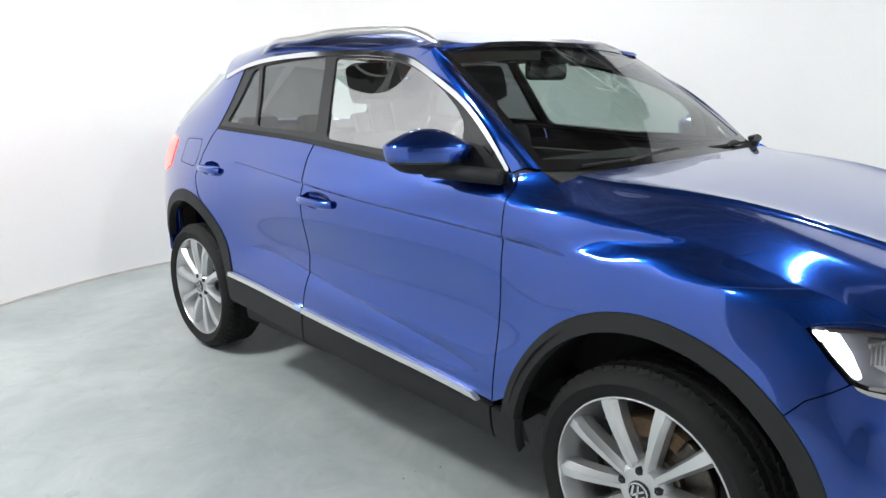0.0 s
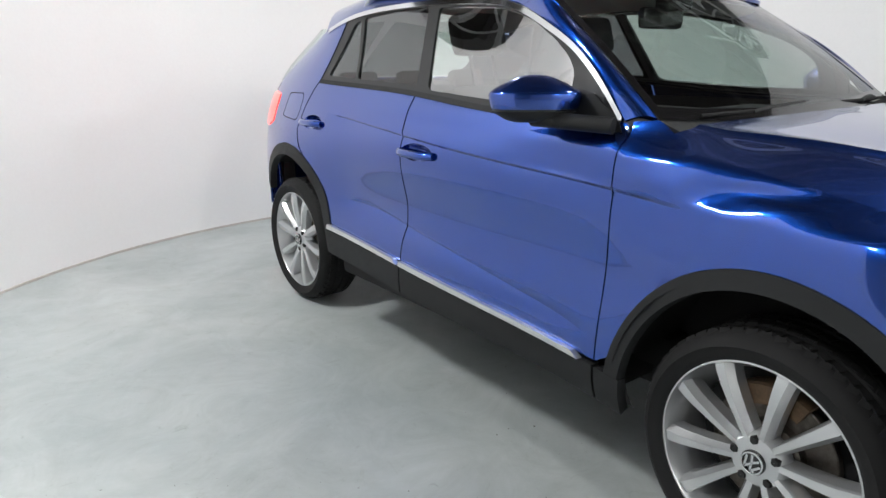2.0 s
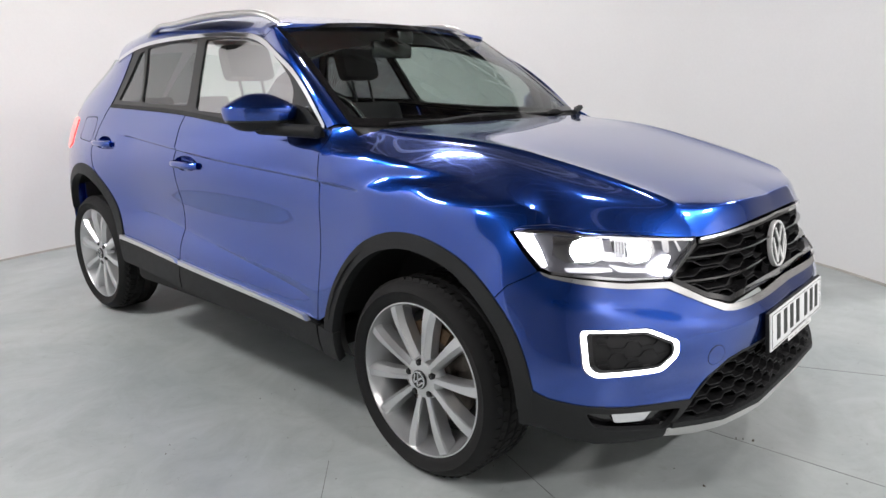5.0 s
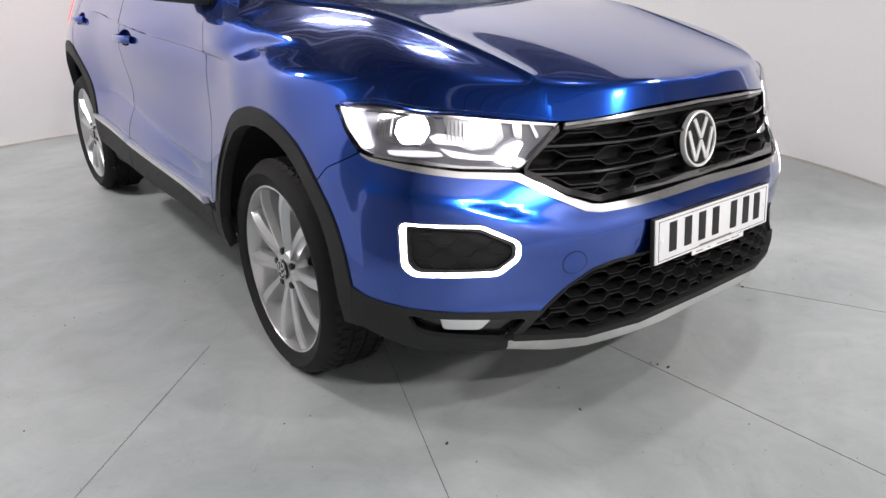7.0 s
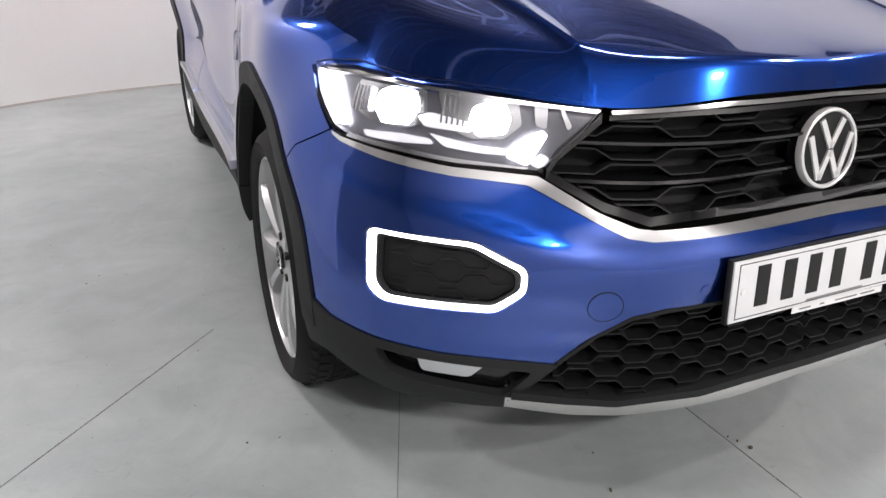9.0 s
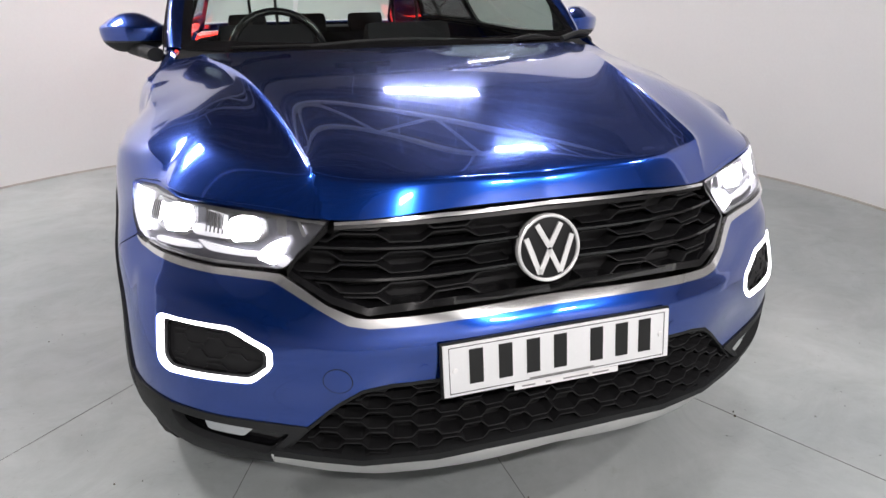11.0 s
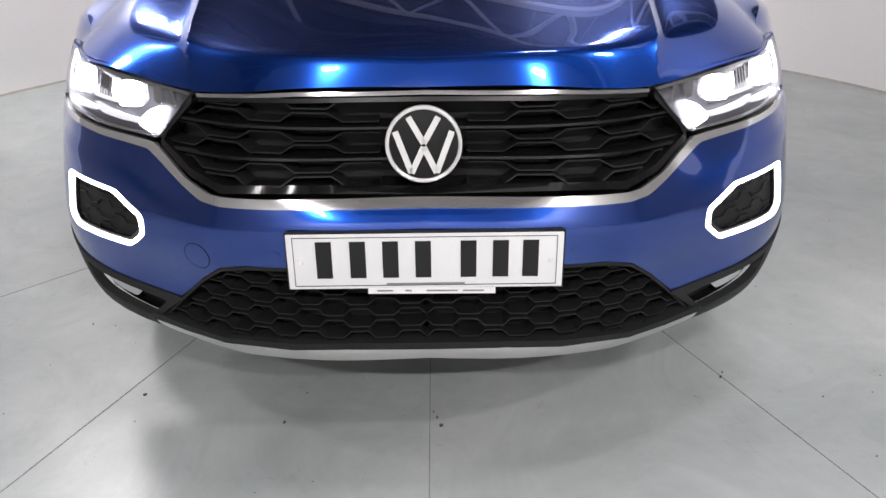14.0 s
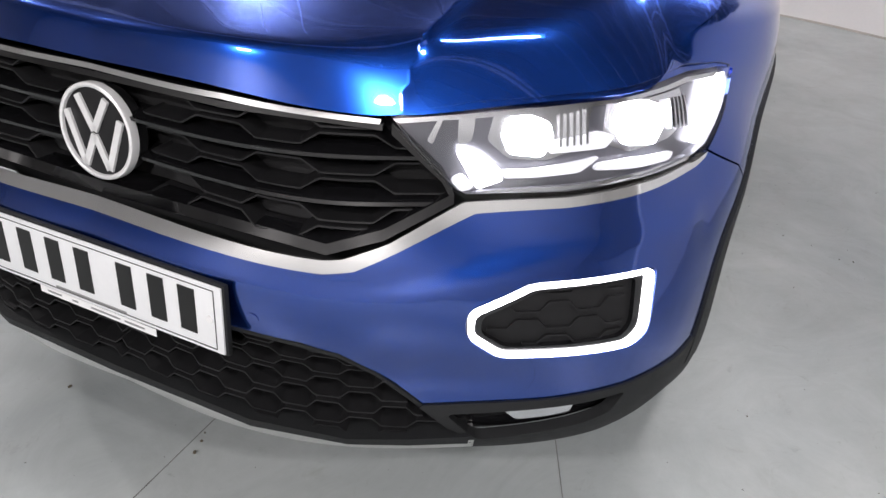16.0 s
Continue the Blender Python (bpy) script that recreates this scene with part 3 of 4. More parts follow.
for side in (1, -1):
    # front wing
    loop = arc(A0, .4385, 135.2, 12, 30) + [(.504, trim_z(.5) + .004), (.504, 1.0), (.515, 1.040), (.45, 1.047)] + shut[::-1] + [(-.47, .8095), (-.41, .8112), (-.317, .8092), (-.2895, .8020), (-.3355, .7560), (-.390, .7080), (-.3135, .6705)]
    lines = [[(s, float(swage(s)) + d) for s in np.arange(.2, .5, .012)] for d in (-.02, -.008, -.003, .002, .008)]
    sheet("front_wing", loop, PAINT, car, (side,), grid=.025, lines=lines)
    # doors
    lines = [[(s, float(swage(s)) + d) for s in np.arange(.5, 2.3, .015)] for d in (-.03, -.014, -.005, -.0015, .0015, .008)] + [[(s, float(flank(s)) + d) for s in np.arange(.5, 2.2, .02)] for d in (-.03, -.015, -.005, 0, .005, .015, .03)]
    front_door = sheet("front_door", [(.509, trim_z(.51) + .004), (1.492, trim_z(1.49) + .004), (1.512, .9), (1.525, .99), (1.522, float(belt(1.52)) - .012)] + [(s, float(belt(s)) - .012) for s in np.linspace(1.47, .53, 14)] + [(.509, 1.0)], PAINT, car, (side,), [ellipse(1.41, .872, .098, .032)], grid=.028, lines=lines)
    rear_door = sheet("rear_door", [(1.499, trim_z(1.5) + .004), (2.06, trim_z(2.06) + .004)] + arc(A1, .4635, 161, 121, 10) + [(2.36, .80), (2.425, .88), (2.43, .98), (2.39, 1.06), (2.352, float(belt(2.34)) - .012)] + [(s, float(belt(s)) - .012) for s in np.linspace(2.3, 1.531, 10)] + [(1.533, .99), (1.519, .9)], PAINT, car, (side,), [ellipse(2.30, .922, .092, .030)], grid=.028, lines=lines)
    # rear quarter, with the pillar behind the glass
    loop = arc(A1, .4635, 119, 20, 20) + [(3.0, .42), (3.3, .42), (3.3, .85), (2.95, .855), (2.84, .888), (2.86, 1.028), (3.0, 1.04), (2.95, 1.11), (2.70, 1.25), (2.48, 1.332)] + cant(10, 9, 4, -.012) + [(2.235, 1.370), (2.30, 1.23), (2.362, 1.105), (2.40, 1.06), (2.439, .98), (2.434, .88), (2.368, .795)]
    sheet("rear_quarter", loop, PAINT, car, (side,), grid=.03)
    if side < 0:
        flap = [(2.475, .915), (2.70, .925), (2.705, 1.04), (2.49, 1.045)]
        sheet("fuel_flap_gap", rounded(flap, .03), DARK, car, (side,), [rounded([(2.4785, .9185), (2.6965, .9285), (2.7015, 1.0365), (2.4935, 1.0415)], .028)], out=.0006, rim=0, grid=.02)
    sheet("tail_lamp", [(2.85, .893), (2.95, .862), (3.47, .862), (3.47, 1.03), (2.87, 1.022)], RED, car, (side,), grid=.04, out=.004, rim=.03, label="lit red tail lamp")
    # cladding
    sheet("arch_cladding", arc(A0, .4375, -7, 169, 40) + [(-.398, .345), (-.360, .345)] + arc(A0, .390, 177, -8, 40), CLAD, car, (side,), grid=.02, out=.005, rim=.035, label="black plastic wheel arch cladding")
    sheet("arch_cladding", arc(A1, .4625, 26, 164, 40) + [(2.062, .43), (2.08, .355), (2.10, .345)] + arc(A1, .408, 176, 26, 40), CLAD, car, (side,), grid=.025, out=.005, rim=.035, label="black plastic wheel arch cladding")
    for a, b in ((.41, .502), (.511, 1.491), (1.50, 2.085)):
        sheet("sill_cladding", [(a, .240 + .05 * a), (b, .240 + .05 * b), (b, trim_z(b) - .012), (a, trim_z(a) - .012)], CLAD, car, (side,), grid=.03, out=.006, rim=.03)
    for a, b in ((.555, 1.489), (1.502, 2.085)):
        sheet("sill_trim", [(a, trim_z(a) - .010), (b, trim_z(b) - .011), (b - .004, trim_z(b) + .008), (a + .03, trim_z(a) + .008)], SATIN, car, (side,), grid=.012, out=.018, rim=.02, label="satin silver sill strip")
    # lower corner mask with the fog lamp recess
    fog = [(-.535, .350), (-.555, .308), (-.599, .296), (-.727, .281), (-.763, .275), (-.815, .325), (-.70, .334), (-.60, .342)]
    sheet("corner_mask", MASK_TOP + [(-.856, .336), (-.780, .278), (-.769, .243), (-.677, .244), (-.568, .251), (-.475, .278), (-.42, .30), (-.362, .30), (-.362, .36)], CLAD, car, (side,), [rounded(fog, .01)], grid=.02, out=.004, rim=.02)
    sheet("fog_recess", [(-.51, .365), (-.54, .29), (-.62, .28), (-.80, .262), (-.84, .34)], GLOSS, car, (side,), out=-.028, rim=0, grid=.03)
    sheet("fog_lamp", rounded([(-.608, .342), (-.738, .331), (-.706, .303), (-.619, .308)], .008), FOG, car, (side,), out=-.012, rim=.02, grid=.012, label="clear fog lamp with bright reflector")
    # daytime light ring and its dark mesh
    sheet("light_ring", rounded(mixed(.18), .014), RING, car, (side,), [rounded(mixed(.70), .011)], out=.002, rim=.008, grid=.012, label="glowing white daytime running light ring")
    sheet("duct_frame", rounded(mixed(.82), .011), GLOSS, car, (side,), [rounded(mixed(1.3), .010)], out=-.003, rim=.010, grid=.012)
    sheet("duct_mesh", mixed(-.1), GRILLEBLACK, car, (side,), out=-.012, rim=0, grid=.025)
    # headlamp
    sheet("headlamp_housing", LAMP_LOOP, BEZEL, car, (side,), out=-.020, rim=-.019, grid=.02)
    sheet("headlamp_lens", rounded(LAMP_LOOP, .012), LENS, car, (side,), out=.002, rim=.0, grid=.025).visible_shadow = False
    for nm, loop, mat, out in (
            ("lamp_bowl", [(-.425, .790), (-.482, .788), (-.600, .784), (-.606, .735), (-.560, .722), (-.47, .730), (-.44, .742)], SILVER, -.016),
            ("lamp_bowl", [(-.622, .784), (-.69, .776), (-.768, .770), (-.776, .735), (-.745, .712), (-.69, .712), (-.64, .730)], SILVER, -.016),
            ("projector", [(-.531, .788), (-.575, .785), (-.588, .759), (-.567, .733), (-.511, .730), (-.489, .753), (-.497, .779)], LAMP, -.009),
            ("projector", [(-.717, .771), (-.747, .768), (-.757, .744), (-.747, .721), (-.699, .718), (-.683, .742), (-.690, .763)], LAMP, -.009),
            ("lamp_facet", [(-.585, .745), (-.610, .752), (-.690, .738), (-.690, .722), (-.60, .730)], GLOW, -.012),
            ("lamp_bar", [(-.470, .716), (-.559, .718), (-.615, .713), (-.623, .704), (-.559, .704), (-.480, .706)], GLOW, -.006),
            ("lamp_bar", [(-.612, .722), (-.651, .714), (-.715, .702), (-.755, .699), (-.751, .689), (-.707, .692), (-.643, .701)], GLOW, -.006),
            ("signature_lamp", [(-.757, .700), (-.783, .719), (-.811, .729), (-.818, .722), (-.795, .684), (-.787, .673), (-.751, .686)], RING, -.006),
            ("lamp_facet", [(-.790, .676), (-.809, .694), (-.825, .685), (-.808, .669)], GLOW, -.005),
            ("lamp_divider", [(-.793, .768), (-.816, .768), (-.816, .731), (-.797, .736)], SILVER, -.008),
            ("lamp_divider", [(-.835, .766), (-.842, .765), (-.858, .735), (-.850, .730)], SILVER, -.010),
            ("marker_lamp", [(-.300, .799), (-.358, .795), (-.392, .762), (-.419, .719), (-.404, .716), (-.360, .750)], RING, -.006),
            ("lamp_sill", [(-.43, .700), (-.56, .6905), (-.66, .6775), (-.785, .668), (-.79, .671), (-.66, .684), (-.56, .698), (-.437, .707)], SILVER, -.004)):
        sheet(nm, rounded(loop, .007), mat, car, (side,), out=out, rim=.010, grid=.012, label="lit white headlamp projector" if nm == "projector" else "")
    for k in range(5):
        for s0, z0, z1 in ((-.432 - .010 * k, .745, .785), (-.632 - .010 * k, .738 - .001 * k, .780 - .002 * k)):
            sheet("lamp_fin", [(s0, z0), (s0 - .0035, z0), (s0 - .0055, z1), (s0 - .002, z1)], SILVER, car, (side,), out=-.006, rim=.010, grid=.012)
    sheet("lamp_brow", [(-.325, .802), (-.41, .804), (-.521, .799), (-.651, .7885), (-.79, .773), (-.903, .763), (-.896, .758), (-.79, .767), (-.651, .783), (-.521, .794), (-.41, .799), (-.335, .797)], SILVER, car, (side,), out=-.004, rim=.012, grid=.014)
    # side glass and its frames
    sheet("black_frame", [(.61, 1.050)] + [(s, float(belt(s)) - .008) for s in np.linspace(.75, 2.355, 18)] + [(2.30, 1.225), (2.23, 1.367)] + cant(8.8, 1.0, 30, -.016), SATINBLACK, car, (side,), [
        rounded([(.725, 1.064), (1.0, 1.066), (1.45, 1.088), (1.478, 1.102), (1.594, 1.391), (1.45, 1.392), (1.28, 1.380), (1.10, 1.346), (.96, 1.304), (.85, 1.256), (.775, 1.208), (.735, 1.165)], .02),
        rounded([(1.555, 1.106), (2.012, 1.118), (2.083, 1.375), (1.86, 1.394), (1.660, 1.399)], .02),
        rounded([(2.030, 1.121), (2.290, 1.128), (2.21, 1.26), (2.155, 1.355), (2.108, 1.366)], .02)], out=-.004, rim=.01, grid=.028)
    sheet("front_door_glass", [(.66, 1.055), (1.50, 1.084), (1.605, 1.402), (1.28, 1.388), (1.03, 1.338), (.82, 1.262), (.68, 1.16)], SIDEGLASS, car, (side,), out=-.012, rim=0, grid=.04).visible_shadow = False
    sheet("rear_door_glass", [(1.53, 1.092), (2.34, 1.115), (2.15, 1.374), (1.65, 1.404)], PRIVACY, car, (side,), out=-.012, rim=0, grid=.04).visible_shadow = False
    sheet("window_chrome", cant(.02, 10, 60, .004) + cant(10, .02, 60, -.015), CHROME, car, (side,), out=.006, rim=.015, grid=.012, label="bright chrome strip over the side windows")
    sheet("belt_seal", [(s, float(belt(s)) - .003) for s in np.linspace(.56, 2.35, 30)] + [(s, float(belt(s)) - .020) for s in np.linspace(2.35, .56, 30)], CLAD, car, (side,), out=.004, rim=.012, grid=.014)

# lower edge and openings across the nose
sheet("front_lip", [(MIDDLE, .238), (-1.14, .233), (-1.06, .227), (-.985, .217), (-.885, .222), (-.770, .247), (-.770, .275), (-.87, .268), (-.965, .260), (-1.06, .265), (-1.12, .270), (MIDDLE, .273)], SATIN, car, (1, -1), out=.004, rim=.03, grid=.012, label="satin silver lower lip")
sheet("grille_backing", [(MIDDLE, .578), (-.97, .578), (-.79, .66), (-.92, .80), (MIDDLE, .80)], DARK, car, (1, -1), out=-.06, rim=0, grid=.04)
sheet("lower_grille_backing", [(MIDDLE, .25), (-.74, .24), (-.86, .37), (-.98, .45), (MIDDLE, .46)], DARK, car, (1, -1), out=-.05, rim=0, grid=.04)
sheet("grille_chrome_line", [(MIDDLE, .7735), (-1.15, .7715), (-.921, .7585), (-.919, .7645), (-1.15, .7785), (MIDDLE, .7805)], BRIGHT, car, (1, -1), out=.002, rim=.012, grid=.02, label="thin chrome line on the grille's upper edge")
sheet("under_skin", [(-.31, .70), (-.31, .24), (3.4, .22), (3.4, 1.0), (.5, 1.02), (.2, .93), (-.1, .86)], DARK, car, (1, -1), [arc(A0, .43, 0, 350, 40), arc(A1, .45, 0, 350, 40)], out=-.075, rim=0, grid=.06)

# bonnet
EDGE_AT = [0, .3, .6, .78, .9] + [1 + k / 8 for k in range(9)]
edge_s = spline(EDGE_AT, [MIDDLE, -1.15, -.908, -.77, -.64] + SHUT_S)
edge_z = spline(EDGE_AT, [.785, .784, .768, .782, .796] + SHUT_Z)
arch = spline([-.72, -.67, -.5, -.3, -.1, .1, .36, .42], [.8325, .8458, .888, .9345, .976, 1.009, 1.036, 1.041])
crown = spline([-.72, -.65, -.5, -.3, -.1, .1, .3, .42], [.12, .11, .075, .038, .012, .002, 0, 0])
slope = spline([0, .4, .62, .85, 1.05, 1.3, 2], [2.2, 2.2, 1.5, .95, .56, .34, .28])
REAR = np.array((0, .365))


def plain(x, y):
    return arch(y) - crown(y) * x ** 2


def crease(y):
    return .543 + .213 * y + .107 * y ** 2


def border(a):
    e = girdle(edge_s(a), edge_z(a))
    e[:, 0] *= step(0, .05, a)
    return e


def evened(values, reach=22):
    """Values along half the border, mirrored at the nose and evened out."""
    k = np.hanning(2 * reach + 3)
    row = np.concatenate([values[reach + 1:0:-1], values, 2 * values[-1] - values[-2:-reach - 3:-1]])
    return np.convolve(row, k / k.sum(), "valid")


def heading(e):
    return np.arctan2(e[:, 0], REAR[1] - e[:, 1])


AT = np.linspace(0, 2, 161)
rim_line = border(AT)
rays = rim_line[:, :2] - REAR
along = np.gradient(rays, axis=0)
TURN = np.linspace(0, heading(rim_line).max(), 161)


def by_heading(values):
    return spline(TURN, evened(np.interp(TURN, heading(rim_line), values)))


length_at = by_heading(np.linalg.norm(rays, axis=1))
square_at = by_heading(np.abs(along[:, 0] * rays[:, 1] - along[:, 1] * rays[:, 0]) / np.linalg.norm(along, axis=1) / np.linalg.norm(rays, axis=1))
drop_at = by_heading(plain(*rim_line[:, :2].T) - rim_line[:, 2])
slope_at, soft_at = by_heading(slope(AT)), by_heading(.007 + .006 * step(.5, 1.1, AT))
ways = np.linspace(.2, 1, 400)
inside = crease(REAR[1] + rays[:, 1:] * ways) - rays[:, :1] * ways > .004
bend_at = np.minimum(ways[np.argmin(inside, 1)] + (inside.all(1)), 1 - .05 / np.linalg.norm(rays, axis=1))
bend_at = spline(AT[::4], np.convolve(np.pad(bend_at, 4, mode="edge"), np.ones(9) / 9, "valid")[::4])


def bonnet(u, v):
    """Rays from the middle of the rear edge (v = 0) over the crease (v = .5) to the border (v = 1); u = 0 is the nose, +-2 the rear corners."""
    sg, a, v = np.where(u < 0, -1, 1), np.clip(np.abs(u), 0, 2), np.clip(v, 0, 1)
    e, bend = border(a), bend_at(a)
    k = np.where(v < .5, 2 * v * bend, bend + (2 * v - 1) * (1 - bend))
    x, y = (REAR + (e[:, :2] - REAR) * k[:, None]).T
    h = heading(e)
    drop, soft, far = drop_at(h), soft_at(h), np.hypot(*(e[:, :2] - REAR).T)
    swell = lambda q: (q + np.sqrt(q * q + 4 * soft * soft)) / 2
    d0 = np.maximum(drop, .03)
    fall = lambda k: drop * swell(d0 - slope_at(h) * square_at(h) * (length_at(h) - k * far)) / swell(d0)
    z = plain(x, y) - fall(k)
    z += (e[:, 2] - plain(e[:, 0], e[:, 1]) + fall(1)) * np.exp(-far * (1 - k) / .045)
    c = crease(y) - x
    z += .012 * step(-.645, -.555, y) * (1 - .5 * step(.2, .36, y)) * np.where(c > 0, np.exp(-c / .04), np.exp(c / .010))
    return np.stack([sg * x, y, z], 1)


us = np.concatenate([np.linspace(0, .56, 24), np.linspace(.58, 1.3, 60), np.linspace(1.33, 2, 36)])
vs = np.concatenate([np.linspace(.006, .44, 30), np.linspace(.45, .498, 12), np.linspace(.50, .56, 16), np.linspace(.57, 1, 30)])
patch("bonnet", bonnet, np.concatenate([-us[:0:-1], us]), vs, PAINT, car, rim=.03)
rear_line = spline([-.5, 0, .5, .8, 1], np.array([(-.38, .368, 1.026), (0, .36, 1.028), (.38, .368, 1.026), (.60, .375, 1.031), tuple(girdle(.395, 1.040)[0])]))

# windscreen, its pillars and the roof
post = spline([0, .5, 1], np.array([(.700, .472, 1.056), (.664, .712, 1.238), (.622, .960, 1.400)]))
cowl_line, head_line = spline([-.6, 0, .6, 1], np.array([(-.43, .43, 1.040), (0, .40, 1.030), (.43, .43, 1.040), (.700, .472, 1.056)])), spline([-.6, 0, .6, 1], np.array([(-.39, .917, 1.421), (0, .895, 1.432), (.39, .917, 1.421), (.622, .960, 1.400)]))


def screen(u, v):
    sg, u = np.sign(u), np.abs(u)
    U, V = u[:, None], v[:, None]
    mid = (1 - V) * cowl_line(0 * u) + V * head_line(0 * u)
    ends = [cowl_line(np.array([0.]))[0], cowl_line(np.array([1.]))[0], head_line(np.array([0.]))[0], head_line(np.array([1.]))[0]]
    p = (1 - U) * mid + U * post(v) + (1 - V) * cowl_line(u) + V * head_line(u) - (1 - U) * (1 - V) * ends[0] - U * (1 - V) * ends[1] - (1 - U) * V * ends[2] - U * V * ends[3]
    lift = .016 * np.sin(np.pi * np.clip(v, 0, 1)) * (1 - u ** 2)
    p[:, 1] -= lift * .6
    p[:, 2] += lift * .8
    p[:, 0] *= np.where(sg == 0, 1, sg)
    return p


glass = patch("windscreen", screen, np.linspace(-1, 1, 41), np.linspace(0, 1, 21), GLASS, car, rim=0, label="green tinted windscreen")
glass.visible_shadow = False
for a, b, c, d in ((-1, 1, .95, 1.005), (-1, -.955, 0, 1), (.955, 1, 0, 1), (-1, 1, -.03, .045)):
    patch("screen_border", lambda u, v: screen(u, v) + np.array((0, -.0015, .0015)), np.linspace(a, b, 33), np.linspace(c, d, 13), GLOSS, car, rim=0)
for side in (1, -1):
    def pillar(u, v):
        k = cant_s(.0 + 4.9 * v), cant_z(.0 + 4.9 * v) + .004
        a, b = girdle(*k), post(v)
        p = a + (b - a) * u[:, None]
        bulge = .016 * np.sin(np.pi * np.clip(u, 0, 1))
        p[:, 0] += bulge * .6
        p[:, 2] += bulge * .6
        p[:, 1] -= bulge * .4
        return p * np.array((side, 1, 1))
    patch("windscreen_pillar", pillar, np.linspace(0, 1, 9), np.linspace(-.02, 1, 25), PAINT, car)

roof_y = spline([0, .15, .4, .7, 1], [.895, 1.13, 1.6, 2.1, 2.70])
roof_z = spline([0, .15, .4, .7, 1], [1.434, 1.474, 1.516, 1.520, 1.478])
roof_front = spline([-.51, 0, .51, .82, 1], np.array([(-.39, .917, 1.421), (0, .895, 1.432), (.39, .917, 1.421), (.622, .960, 1.400), tuple(girdle(cant_s(4.9), cant_z(4.9) + .004)[0])]))


def roof(u, v):
    sg, u = np.sign(u), np.abs(u)
    U, V = u[:, None], v[:, None]
    k = 4.9 + 5.5 * v
    e = girdle(cant_s(k), cant_z(k) + .004)
    c = np.stack([0 * v, roof_y(v), roof_z(v)], 1)
    def main(u, c, e):
        return np.stack([u * e[:, 0], c[:, 1] + (e[:, 1] - c[:, 1]) * u ** 2, c[:, 2] + (e[:, 2] - c[:, 2]) * (.25 * u ** 2 + .75 * u ** 8)], 1)
    c0, e0 = np.array([(0, .895, 1.434)]), girdle(cant_s(4.9), cant_z(4.9) + .004)
    p = main(u, c, e) + (1 - step(0, .35, v))[:, None] * (roof_front(u) - main(u, c0, e0))
    p[:, 0] *= np.where(sg == 0, 1, sg)
    return p


patch("roof", roof, np.concatenate([np.linspace(-1, -.7, 25), np.linspace(-.66, .66, 34), np.linspace(.7, 1, 25)]), np.linspace(0, 1, 41), PAINT, car)
patch("headliner", lambda u, v: roof(u, v) - np.array((0, 0, .03)), np.linspace(-.97, .97, 21), np.linspace(0.01, 1, 21), TRIMGREY, car, rim=0)
sheet("tailgate", [(3.31, .86), (3.98, .86), (3.98, 1.08), (2.99, 1.08), (3.02, 1.04), (3.48, 1.04), (3.48, .86)], PAINT, car, (1, -1), grid=.05)
rear_glass = sheet("rear_window", [(2.99, 1.09), (3.98, 1.09), (3.98, 1.40), (2.60, 1.34), (2.72, 1.25)], GLASS, car, (1, -1), grid=.05, rim=0)
rear_glass.visible_shadow = False
sheet("rear_bumper", [(3.31, .30), (3.98, .30), (3.98, .85), (3.31, .85)], PAINT, car, (1, -1), grid=.06)

for side in (1, -1):
    for (s0, z0, a, b), nm in (((1.41, .872, .098, .032), "front"), ((2.30, .922, .092, .030), "rear")):
        def bowl(s, z, out=0.0):
            s, z = np.atleast_1d(s), np.atleast_1d(z)
            r = np.clip(((s - s0) / a) ** 2 + ((z - z0) / b) ** 2, 0, 1)
            p = np.stack([girdle(s[i], z[i], -.030 * (1 - r[i]))[0] for i in range(len(s))])
            return p
        sheet("handle_cup", ellipse(s0, z0, a, b), PAINT, car, (side,), rim=0, grid=.012, skin=bowl)
        bm = bmesh.new()
        k = np.linspace(-1, 1, 13)
        pts = girdle(s0 + k * a * 1.08, z0 - .004 + 0 * k, .004) + np.stack([.022 * (1 - k ** 4), 0 * k, 0 * k], 1)
        tube(bm, [Vector((p[0] * side, p[1], p[2])) for p in pts], .013, 12, squash=1.15)
        part("door_handle", bm, PAINT, car, "blue painted door handle")
        bm = bmesh.new()
        bm_pts = girdle(s0 - a * .80, z0 - .004, .022)
        box(bm, bm_pts[0][0] * side, bm_pts[0][1], bm_pts[0][2], .012, .012, .02, .003)
        part("handle_cap", bm, CHROME, car)

# ---- wheels ----
def spoke(bm, m, a0, a1):
    """One flat-faced spoke with a raised flank and a chamfer, from the hub at angle a0 to the rim at a1."""
    rows = []
    for i in range(9):
        t = i / 8
        r, a = .046 + .194 * t, radians(a0 + (a1 - a0) * t)
        w = .0125 + .0100 * t ** 1.5
        x = -.012 + .017 * math.sin(math.pi * min(1, t * 1.15) / 2) - .006 * max(0, t - .8) * 5
        c, e = Vector((0, math.cos(a), math.sin(a))), Vector((0, -math.sin(a), math.cos(a)))
        sect = ((-w * 1.05, -.05), (-w, -.008), (-w * .86, -.001), (w * (.18 + .25 * t), .002), (w * (.30 + .25 * t), -.002), (w, -.017), (w * 1.05, -.05))
        rows.append([bm.verts.new(m @ (c * r + e * q + Vector((x + d, 0, 0)))) for q, d in sect])
    for p, q in zip(rows, rows[1:]):
        for j in range(6):
            bm.faces.new((p[j], p[j + 1], q[j + 1], q[j]))


